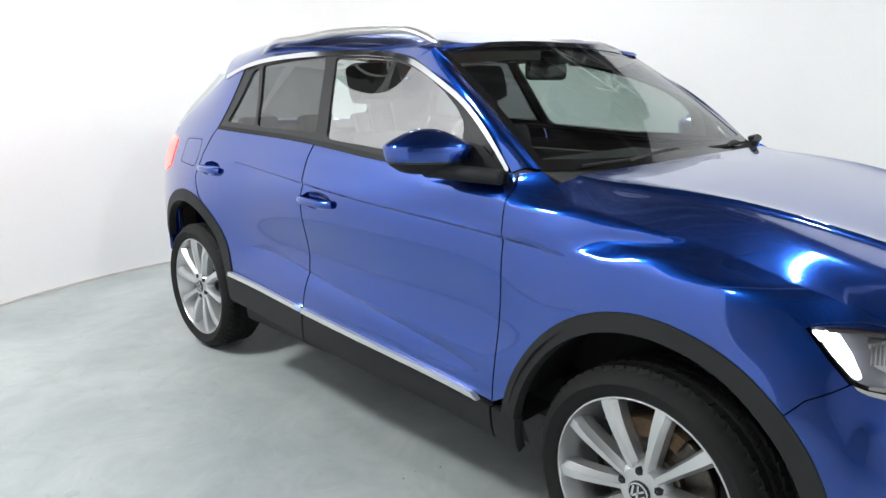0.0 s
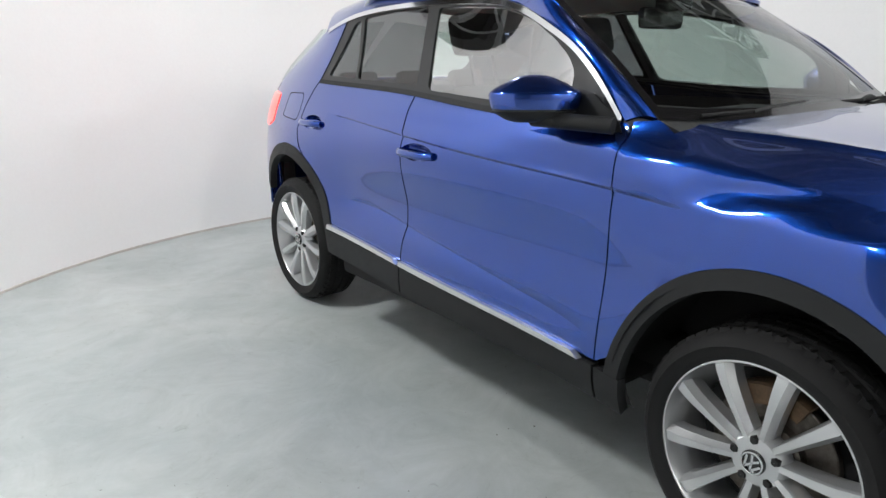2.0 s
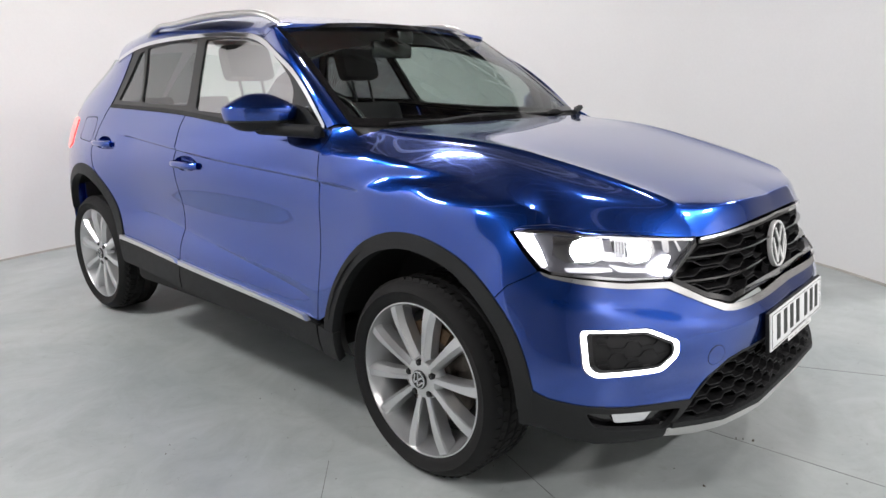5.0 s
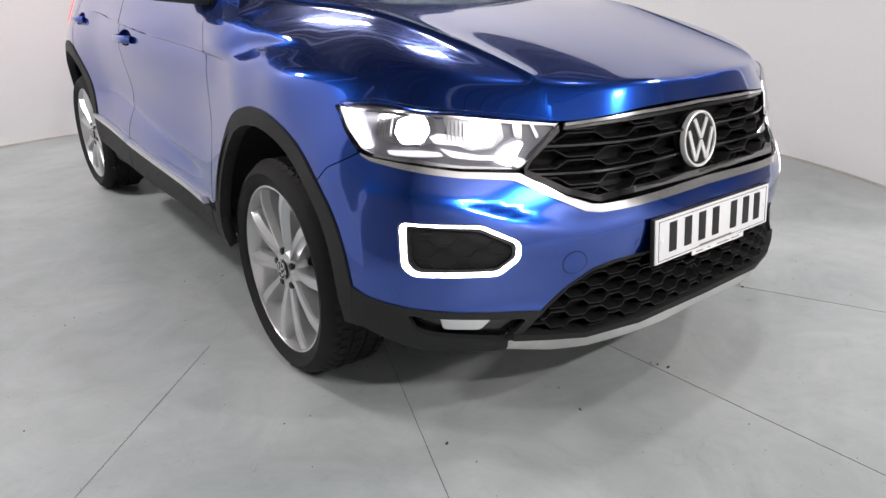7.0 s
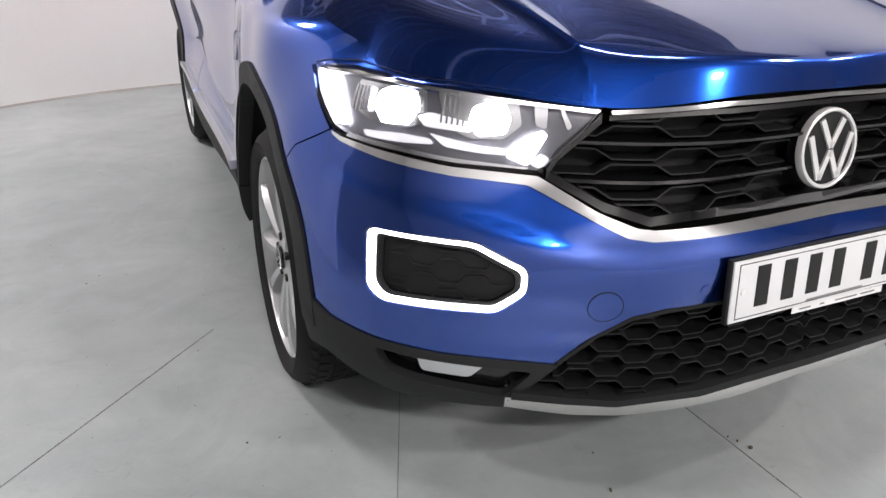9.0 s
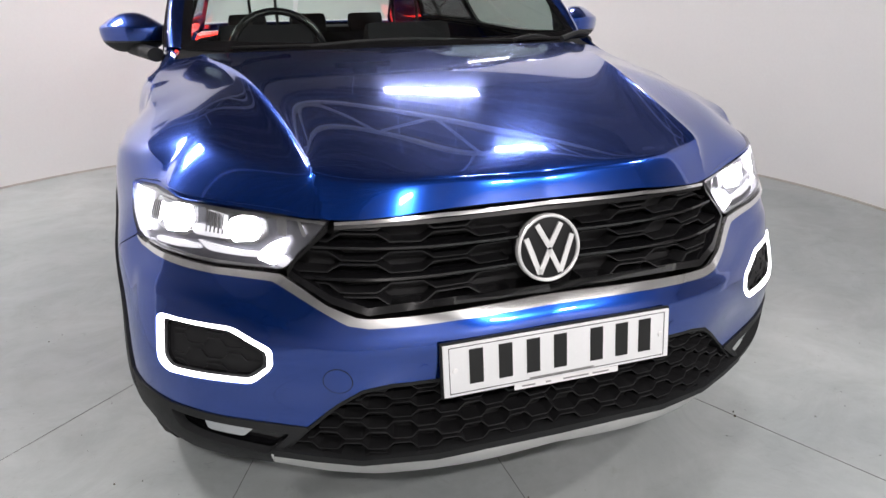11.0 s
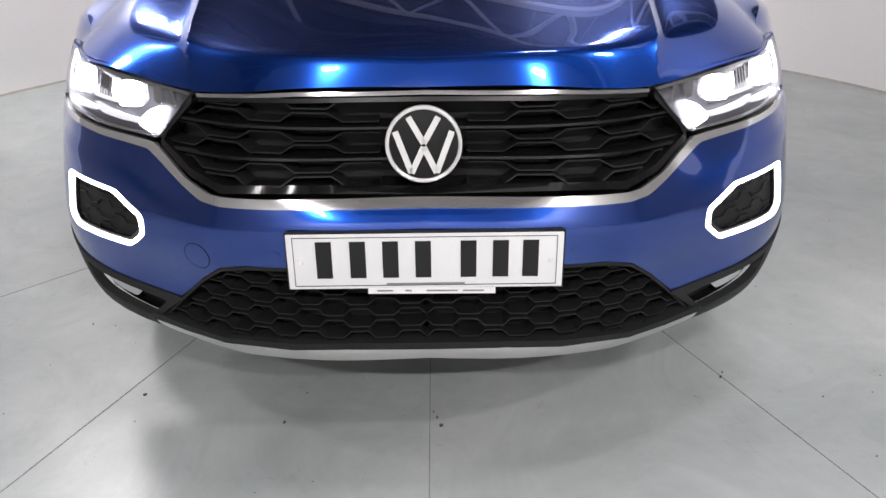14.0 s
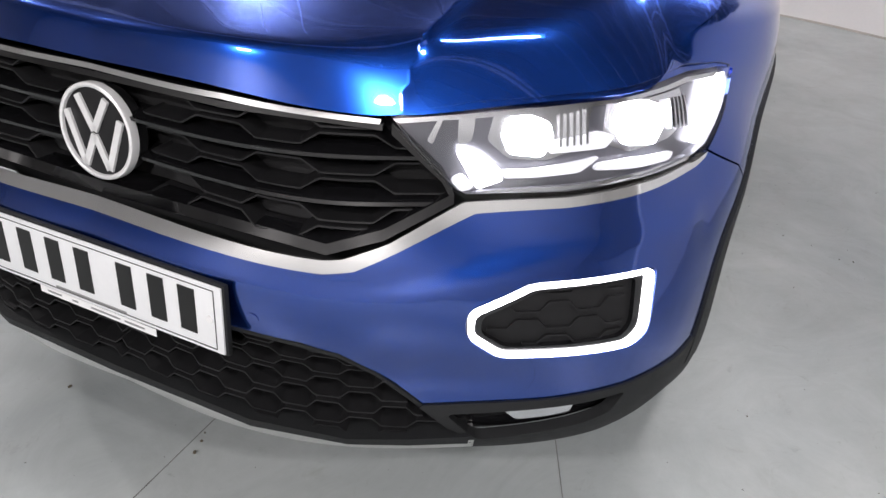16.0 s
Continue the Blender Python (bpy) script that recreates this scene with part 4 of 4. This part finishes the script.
def chevrons(bm, m, r, w, d, which=range(6)):
    """A ring's filling of plain slanted bars."""
    bars = (((-.42, .78), (0, .04)), ((.42, .78), (0, .04)), ((-.80, .38), (-.36, -.80)), ((.80, .38), (.36, -.80)), ((-.36, -.80), (0, -.06)), ((.36, -.80), (0, -.06)))
    for a, b in (bars[k] for k in which):
        p, q = Vector((0, a[0] * r, a[1] * r)), Vector((0, b[0] * r, b[1] * r))
        t = (q - p).normalized()
        n = Vector((0, -t.z, t.y)) * w
        vs = [bm.verts.new(m @ (v + Vector((x, 0, 0)))) for x in (0, d) for v in (p - n, q - n, q + n, p + n)]
        for f in ((0, 1, 2, 3), (4, 5, 6, 7), (0, 1, 5, 4), (1, 2, 6, 5), (2, 3, 7, 6), (3, 0, 4, 7)):
            bm.faces.new([vs[i] for i in f])


def make_wheel(x, y, z, turn, steer=0):
    wheel = new("wheel")
    wheel.parent = car
    wheel["label"] = "ten-spoke silver alloy wheel with black tyre"
    sg = 1 if x > 0 else -1
    m = Matrix.Translation((x, y, z)) @ Matrix.Rotation(radians(steer), 4, "Z") @ Matrix.Diagonal((sg, 1, 1, 1)) @ Matrix.Rotation(radians(turn), 4, "X")
    bm = bmesh.new()
    lathe(bm, [(.238, -.008), (.243, .004), (.252, .012), (.262, .017), (.278, .020), (.280, .022), (.282, .020), (.296, .012), (.306, -.002), (.312, -.016), (.314, -.05), (.309, -.052), (.309, -.060), (.314, -.062), (.314, -.092), (.309, -.094), (.309, -.102), (.314, -.104), (.314, -.135), (.309, -.137), (.309, -.145), (.314, -.147), (.312, -.17), (.296, -.195), (.24, -.195)], 96, m=m)
    part("tyre", bm, RUBBER, wheel)
    bm = bmesh.new()
    for row, (xo, wd, off) in enumerate(((-.008, .034, 0), (-.033, .024, .5), (-.077, .026, 0), (-.119, .028, .5), (-.158, .024, 0))):
        for k in range(58):
            a = 2 * math.pi * (k + off) / 58
            mm = m @ Matrix.Rotation(a, 4, "X") @ Matrix.Translation((xo, 0, .3115 if row else .302)) @ Matrix.Rotation(.25 if row % 2 else -.25, 4, "Z")
            if row == 0:
                mm = mm @ Matrix.Rotation(radians(42), 4, "Y")
            box(bm, 0, 0, 0, wd, .024, .010, 0, mm)
    part("tread", bm, RUBBER, wheel, smooth=False)
    bm = bmesh.new()
    lathe(bm, [(.2375, -.020), (.238, .003), (.2405, .007), (.2445, .006), (.2455, .0), (.242, -.02), (.236, -.03)], 96, m=m)
    lathe(bm, [(.237, .002), (.232, -.012), (.226, -.035), (.215, -.05), (.212, -.17)], 96, m=m)
    part("rim", bm, ALLOY, wheel)
    for k in range(5):
        for sgn in (-1, 1):
            bm = bmesh.new()
            spoke(bm, m, 72 * k + 18 + sgn * 16.5, 72 * k + 18 + sgn * 17)
            part("spoke", bm, ALLOY, wheel).data.set_sharp_from_angle(angle=radians(14))
    bm = bmesh.new()
    lathe(bm, [(.001, -.004), (.036, -.006), (.058, -.009), (.068, -.020), (.072, -.05)], 40, m=m)
    part("hub", bm, ALLOY, wheel)
    bm = bmesh.new()
    lathe(bm, [(.001, .003), (.026, .002), (.030, -.001), (.030, -.01)], 32, m=m)
    cap = part("centre_cap", bm, GLOSS, wheel)
    bm = bmesh.new()
    chevrons(bm, m @ Matrix.Translation((.003, 0, 0)), .024, .0028, .0015)
    lathe(bm, [(.024, .0025), (.024, .0045), (.0275, .0042), (.0275, .002)], 32, m=m)
    part("emblem", bm, CHROME, wheel, "plain silver bars in a ring")
    for k in range(5):
        a = radians(72 * k + 54)
        bm = bmesh.new()
        lathe(bm, [(.0005, .001), (.009, .001), (.0115, -.003), (.012, -.02)], 6, m=m @ Matrix.Translation((-.004, .053 * math.cos(a), .053 * math.sin(a))))
        part("bolt", bm, BLACKINK, wheel)
    bm = bmesh.new()
    lathe(bm, [(.055, -.055), (.08, -.062), (.085, -.080), (.152, -.080), (.155, -.083), (.155, -.10), (.152, -.103), (.06, -.103)], 56, m=m)
    part("brake_disc", bm, STEEL, wheel)
    bm = bmesh.new()
    rows = []
    for k in range(9):
        a = radians(55 + 8 * k - turn)
        rows.append([bm.verts.new(m @ Vector((x, r * math.cos(a), r * math.sin(a)))) for x, r in ((-.055, .125), (-.055, .172), (-.12, .172), (-.12, .125))])
    for p, q in zip(rows, rows[1:]):
        for j in range(4):
            bm.faces.new((p[j], p[(j + 1) % 4], q[(j + 1) % 4], q[j]))
    bm.faces.new(rows[0])
    bm.faces.new(rows[-1])
    part("brake_caliper", bm, RUST, wheel)
    bm = bmesh.new()
    lathe(bm, [(.001, -.12), (.205, -.12), (.205, -.15), (.001, -.15)], 40, m=m)
    part("backing_plate", bm, DARK, wheel)


make_wheel(-.839, .038, .298, 29, -2)
make_wheel(.839, .038, .298, -35, -2)
make_wheel(-.768, 2.545, .305, 9)
make_wheel(.768, 2.545, .305, 48)
for side in (1, -1):
    for c, x0, x1, r, start in ((A0, .56, .862, .415, 12), (A1, .52, .775, .435, 48)):
        bm = bmesh.new()
        rows = []
        for i in range(37):
            a = radians(start + (184 - start) * i / 36)
            rows.append([bm.verts.new((x * side, c[0] + r * math.cos(a), c[1] + r * math.sin(a))) for x in (x0, x1)])
        for p, q in zip(rows, rows[1:]):
            bm.faces.new((p[0], p[1], q[1], q[0]))
        bm.faces.new([p[0] for p in rows])
        part("wheel_arch_liner", bm, DARK, car)
bm = bmesh.new()
box(bm, 0, 1.46, .27, 1.10, 3.5, .12, .03)
box(bm, 0, 1.29, .30, 1.56, 1.55, .10, .03)
box(bm, 0, -.1, .60, .98, .95, .36, .05)
part("underbody", bm, DARK, car)

# ---- door mirrors ----
for side in (1, -1):
    mirror = new("door_mirror")
    mirror.parent = car
    mirror["label"] = "blue capped door mirror on a black arm"

    def shell(levels):
        """Rows of the mirror's housing at heights, each with its share of the full plan."""
        bm = bmesh.new()
        rows = []
        for z, w in levels:
            row = []
            for j in range(44):
                k = 2 * math.pi * j / 44
                ck, sk = math.cos(k), math.sin(k)
                px, py = math.copysign(abs(ck) ** .78, ck), math.copysign(abs(sk) ** .78, sk)
                x = .856 + .110 * px * w
                y = .765 + (.080 if py > 0 else .100) * py * w * (1 - .35 * max(0, px) if py < 0 else 1) + .035 * px * w
                row.append(bm.verts.new((x * side, y, 1.098 + z)))
            rows.append(row)
        for p, q in zip(rows, rows[1:]):
            for j in range(44):
                bm.faces.new((p[j], p[(j + 1) % 44], q[(j + 1) % 44], q[j]))
        bm.faces.new(rows[0])
        bm.faces.new(rows[-1])
        return bm

    part("mirror_cap", shell(((-.030, .94), (-.020, .97), (-.004, .995), (.008, 1.0), (.0135, .985), (.018, .94), (.030, .78), (.042, .60), (.052, .42), (.058, .26), (.060, .10))), PAINT, mirror)
    part("mirror_base", shell(((-.068, .45), (-.062, .62), (-.050, .78), (-.040, .88), (-.0305, .92))), CLAD, mirror)
    part("indicator", shell(((-.036, .925), (-.031, .94))), GLOSS, mirror)
    bm = bmesh.new()
    tube(bm, [((.86 - .02 * k) * side, .76 - .055 * k, 1.040 - .003 * k) for k in range(5)], .028, 14, squash=.8)
    part("mirror_arm", bm, CLAD, mirror)
    bm = bmesh.new()
    box(bm, 0, 0, 0, .10, .006, .06, .002, pose(.860 * side, .832, 1.09, 0, 0, 18 * side))
    part("mirror_glass", bm, CHROME, mirror)
    sheet("sail_panel", [(.53, 1.012), (.76, 1.03), (.76, 1.062), (.70, 1.12), (.64, 1.108), (.56, 1.046)], CLAD, car, (side,), out=.006, rim=.012, grid=.02)
    # roof rail
    rail = new("roof_rail")
    rail.parent = car
    rail["label"] = "satin silver roof rail"
    ry = np.linspace(1.0, 2.14, 30)
    rz = spline([1.0, 1.10, 1.3, 1.6, 1.9, 2.08, 2.14], [1.418, 1.456, 1.478, 1.484, 1.474, 1.454, 1.42])(ry)
    bm = bmesh.new()
    tube(bm, [((.572 - .018 * (y - 1)) * side, y, z) for y, z in zip(ry, rz)], [.012 + .010 * math.sin(math.pi * k / 29) ** .4 for k in range(30)], 12, squash=.7)
    part("rail_bar", bm, SATIN, rail)

# ---- grille ----
def trap(k):
    """A wave of flats and slopes, from -1 to 1."""
    k = k % 1
    return 1 if k < .34 else 1 - 2 * (k - .34) / .14 if k < .48 else -1 if k < .86 else -1 + 2 * (k - .86) / .14


def limit(z):
    """How far out the upper grille reaches at a height."""
    return float(np.interp(z, [.588, .612, .662, .762], [-.985, -.905, -.812, -.915]))


for z in (.712, .652):
    ribbon("grille_bar", [(s, z + .002 * math.cos(s)) for s in np.linspace(MIDDLE, limit(z), 30)], .013, -.006, -.05, GLOSS, car, taper=.004)
for z in (.742, .682, .622):
    for up in (1, -1):
        pts = []
        for s in np.linspace(MIDDLE + .08, limit(z + up * .018) - .004, 110):
            pts.append((s, z + up * (.004 + .008 * (1 + trap((s + 1.31) / .205)))))
        ribbon("grille_web", pts, .0045, -.016, -.055, GRILLEBLACK, car, taper=.001)
ribbon("grille_edge", [(MIDDLE, .597), (-.99, .597), (-.912, .618), (-.818, .662), (-.835, .69), (-.905, .752)], .014, -.002, -.055, GLOSS, car)
ribbon("grille_edge", [(MIDDLE, .764), (-1.15, .762), (-.918, .752)], .008, -.006, -.055, GLOSS, car)
ribbon("bonnet_seal", [(MIDDLE, .788), (-1.15, .786), (-.915, .770)], .012, -.012, -.06, CLAD, car)


def low_limit(z):
    return float(np.interp(z, [.27, .345, .40, .436, .45], [-.785, -.862, -.925, -.975, -1.04]))


for k in range(8):
    z = .278 + .0225 * k
    pts = [(s, z + .0065 * trap((s + 1.31) / .104 + .5 * (k % 2) + .17)) for s in np.linspace(MIDDLE, low_limit(z + .005) - .006, 170)]
    ribbon("lower_web", pts, .0055, -.004, -.045, GRILLEBLACK, car, taper=.0015)
ribbon("lower_frame", [(MIDDLE, .446), (-1.14, .446), (-1.03, .443), (-.975, .431), (-.922, .396), (-.865, .346), (-.785, .268)], .014, .001, -.04, CLAD, car, taper=.003)
ribbon("lower_frame", [(MIDDLE, .280), (-1.12, .277), (-.965, .267), (-.87, .276), (-.78, .284)], .016, .0115, -.04, CLAD, car)
for side in (1, -1):
    # honeycomb relief in the round-light ducts and the tow cover
    for k in range(4):
        ribbon("duct_web", [(s, .468 + .026 * k + .007 * trap((s + 1.31) / .09 + .5 * (k % 2))) for s in np.linspace(-.765, -.562, 60) if (abs(s + .64) < .075 or k in (1, 2))], .004, -.008, -.014, GRILLEBLACK, car, (side,))
    sheet("tow_cover", ellipse(-.925, .456, .029, .028), PAINT, car, (side,), out=.0008, rim=.003, grid=.012) if side < 0 else None
    if side < 0:
        sheet("tow_cover_gap", ellipse(-.925, .456, .0305, .0295), DARK, car, (side,), out=.0004, rim=.001, grid=.012)
    sheet("parking_sensor", ellipse(-1.10, .478, .010, .010, 16), PAINT, car, (side,), out=.001, rim=.003, grid=.006)

badge = new("badge")
badge.parent = car
badge["label"] = "round silver badge of plain bars on black"
mb = Matrix.Translation((0, -.712, .682)) @ Matrix.Rotation(radians(90), 4, "Z") @ Matrix.Rotation(radians(188), 4, "Y") @ Matrix.Diagonal((1, 1, -1, 1))
bm = bmesh.new()
lathe(bm, [(.0005, .0035), (.060, .003), (.067, .0), (.067, -.03)], 56, m=mb)
part("badge_disc", bm, GRILLEBLACK, badge)
bm = bmesh.new()
lathe(bm, [(.0645, .001), (.0655, .005), (.0685, .0065), (.0715, .005), (.0725, .001), (.0725, -.008)], 56, m=mb)
part("badge_ring", bm, BADGE, badge)
for k in range(6):
    bm = bmesh.new()
    chevrons(bm, mb @ Matrix.Translation((.003, 0, 0)), .066, .0056, .004, (k,))
    part("badge_bar", bm, BADGE, badge, smooth=False)

# ---- number plate, its marks as plain bars ----
plate = empty("number_plate", "white number plate with dark bars and black edge on the bumper", "number plate")
mp = pose(0, -.789, .477, -5.5, 0, 0)
bm = bmesh.new()
box(bm, 0, .007, 0, .532, .010, .118, .003, mp)
part("plate_holder", bm, CLAD, plate)
bm = bmesh.new()
box(bm, 0, 0, 0, .524, .004, .111, .0015, mp)
part("plate_face", bm, WHITEPLATE, plate)
for z, x, w, h in ((.049, 0, .500, .0012), (-.049, 0, .500, .0012), (0, .2495, .0012, .098), (0, -.2495, .0012, .098)):
    bm = bmesh.new()
    box(bm, x, -.0024, z, w, .001, h, 0, mp)
    part("plate_line", bm, BLACKINK, plate, smooth=False)
for k, x in enumerate((-.192, -.128, -.066, -.004, .082, .143, .200)):
    bm = bmesh.new()
    box(bm, x, -.0026, .004, .030, .0014, .074, 0, mp)
    part("bar", bm, BLACKINK, plate, smooth=False)
for x in (-.238, .240):
    bm = bmesh.new()
    bmesh.ops.create_cone(bm, cap_ends=True, segments=20, radius1=.0065, radius2=.005, depth=.003, matrix=mp @ Matrix.Translation((x, -.003, 0)) @ Matrix.Rotation(radians(90), 4, "X"))
    part("screw_cap", bm, PAPER, plate)
bm = bmesh.new()
box(bm, 0, -.0024, -.046, .15, .0008, .0035, 0, mp)
part("bar", bm, shade("grey_print", (.25, .25, .25), .6), plate, smooth=False)
tag = empty("paper_strip", "narrow white paper strip under the number plate", "label")
bm = bmesh.new()
box(bm, .012, -.004, -.060, .245, .001, .013, 0, mp @ pose(0, 0, 0, 0, .5, 0))
part("strip", bm, PAPER, tag, smooth=False)
for x, w in ((-.09, .03), (-.045, .012), (.02, .06), (.08, .04)):
    bm = bmesh.new()
    box(bm, x + .012, -.0048, -.060, w, .0006, .003, 0, mp @ pose(0, 0, 0, 0, .5, 0))
    part("bar", bm, bpy.data.materials["grey_print"], tag, smooth=False)

# ---- cowl and wipers ----
def cowl(u, v):
    sg, w = np.sign(u), np.abs(u)
    V = v[:, None]
    a, b = rear_line(w) - np.array((0, .005, .022)), cowl_line(w) - np.array((0, 0, .008))
    p = a + (b - a) * V
    p[:, 0] *= np.where(sg == 0, 1, sg)
    return p


patch("cowl_panel", cowl, np.linspace(-1, 1, 31), np.linspace(0, 1, 5), CLAD, car)
for x0, x1 in ((-.30, .28), (.42, .58)):
    wiper = new("wiper")
    wiper.parent = car
    bm = bmesh.new()
    tube(bm, [(x0 + (x1 - x0) * k / 8, .425 + .02 * k / 8, 1.045 + .012 * math.sin(k / 8 * 3.1)) for k in range(9)], .007, 8)
    part("wiper_arm", bm, CLAD, wiper)
    bm = bmesh.new()
    tube(bm, [(x0 - .25 + .55 * k / 8, .425 + .008 * abs(k - 4) / 4, 1.048) for k in range(9)], .005, 8)
    part("wiper_blade", bm, RUBBER, wiper)
bm = bmesh.new()
tube(bm, [(.60, .39, 1.045), (.66, .40, 1.062), (.70, .42, 1.065), (.735, .46, 1.056)], .014, 10, squash=.8)
part("cowl_end", bm, CLAD, car)

# ---- cabin ----
for x in (-.345, .345):
    seat = empty("front_seat", "dark cloth front seat with headrest inside the car", "seat", "front seats")
    bm = bmesh.new()
    box(bm, x, 1.18, .62, .48, .50, .16, .05)
    part("seat_cushion", bm, FABRIC, seat)
    bm = bmesh.new()
    box(bm, 0, 0, .24, .44, .12, .50, .05, pose(x, 1.42, .62, -16, 0, 0))
    part("backrest", bm, FABRIC, seat)
    bm = bmesh.new()
    box(bm, 0, 0, .70, .25, .09, .17, .04, pose(x, 1.42, .62, -16, 0, 0))
    part("headrest", bm, FABRIC, seat)
    for dx in (-.06, .06):
        bm = bmesh.new()
        m = pose(x + dx, 1.42, .62, -16, 0, 0)
        tube(bm, [m @ Vector((0, 0, .46)), m @ Vector((0, 0, .66))], .007, 8)
        part("headrest_post", bm, BLACKINK, seat)
bm = bmesh.new()
box(bm, 0, 2.74, .96, .98, .42, .20, .03)
part("parcel_shelf", bm, FABRIC, car)
bench = empty("rear_bench", "dark cloth rear bench seat inside the car", "seat")
bm = bmesh.new()
box(bm, 0, 2.2, .62, 1.2, .45, .16, .05)
part("seat_cushion", bm, FABRIC, bench)
bm = bmesh.new()
box(bm, 0, 0, .22, 1.2, .13, .44, .05, pose(0, 2.40, .60, -18, 0, 0))
part("backrest", bm, FABRIC, bench)
for x in (-.36, 0, .36):
    bm = bmesh.new()
    box(bm, 0, 0, .50, .22, .07, .12, .03, pose(x, 2.40, .60, -18, 0, 0))
    part("headrest", bm, FABRIC, bench)
bm = bmesh.new()
box(bm, 0, .72, .90, 1.36, .56, .20, .06)
part("dashboard", bm, FABRIC, car)
bm = bmesh.new()
box(bm, 0, 1.5, .38, 1.3, 2.2, .10, .02)
part("cabin_floor", bm, DARK, car)
for side in (1, -1):
    bm = bmesh.new()
    box(bm, .64 * side, 1.30, .74, .05, 1.5, .46, .02)
    part("door_lining", bm, FABRIC, car)
steering = new("steering_wheel")
steering.parent = car
ms = pose(-.345, .98, .985, 66, 0, 0)
bm = bmesh.new()
tube(bm, [ms @ Vector((.185 * math.cos(k), .185 * math.sin(k), 0)) for k in np.linspace(0, 2 * math.pi, 37)[:-1]], .015, 10, closed=True)
part("wheel_rim", bm, GLOSS, steering)
bm = bmesh.new()
box(bm, 0, 0, 0, .14, .11, .04, .02, ms)
box(bm, 0, 0, 0, .34, .03, .02, .005, ms)
part("wheel_hub", bm, FABRIC, steering)
bm = bmesh.new()
box(bm, 0, .98, 1.335, .24, .035, .075, .02)
box(bm, 0, .93, 1.385, .10, .10, .06, .02)
part("cabin_mirror", bm, GLOSS, car)

# ---- grit on the floor ----
rng = random.Random(7)
bm = bmesh.new()
spots = [(.015, -.66), (.03, -.69), (-.72, -.56), (.765, -.5), (.75, -.52), (-.34, -.67), (-.87, .88), (.01, -.64)]
spots += [(rng.uniform(-1.9, 1.6), rng.uniform(-1.4, 1.4)) for _ in range(150)]
for i, (x, y) in enumerate(spots):
    r = rng.uniform(.0012, .0028) if i > 7 else rng.uniform(.003, .006)
    bmesh.ops.create_icosphere(bm, subdivisions=1, radius=r, matrix=Matrix.LocRotScale((x + rng.uniform(-.006, .006), y, r * .4 - .014), Euler((rng.random() * 6, rng.random() * 6, 0)), (1, rng.uniform(.5, 1.2), .6)))
tagged(part("floor_grit", bm, shade("grit", (.10, .085, .06), .9, vary=.4, size=60), None, smooth=False), "scattered small specks of brown grit on the floor", "grit", kind="stuff")
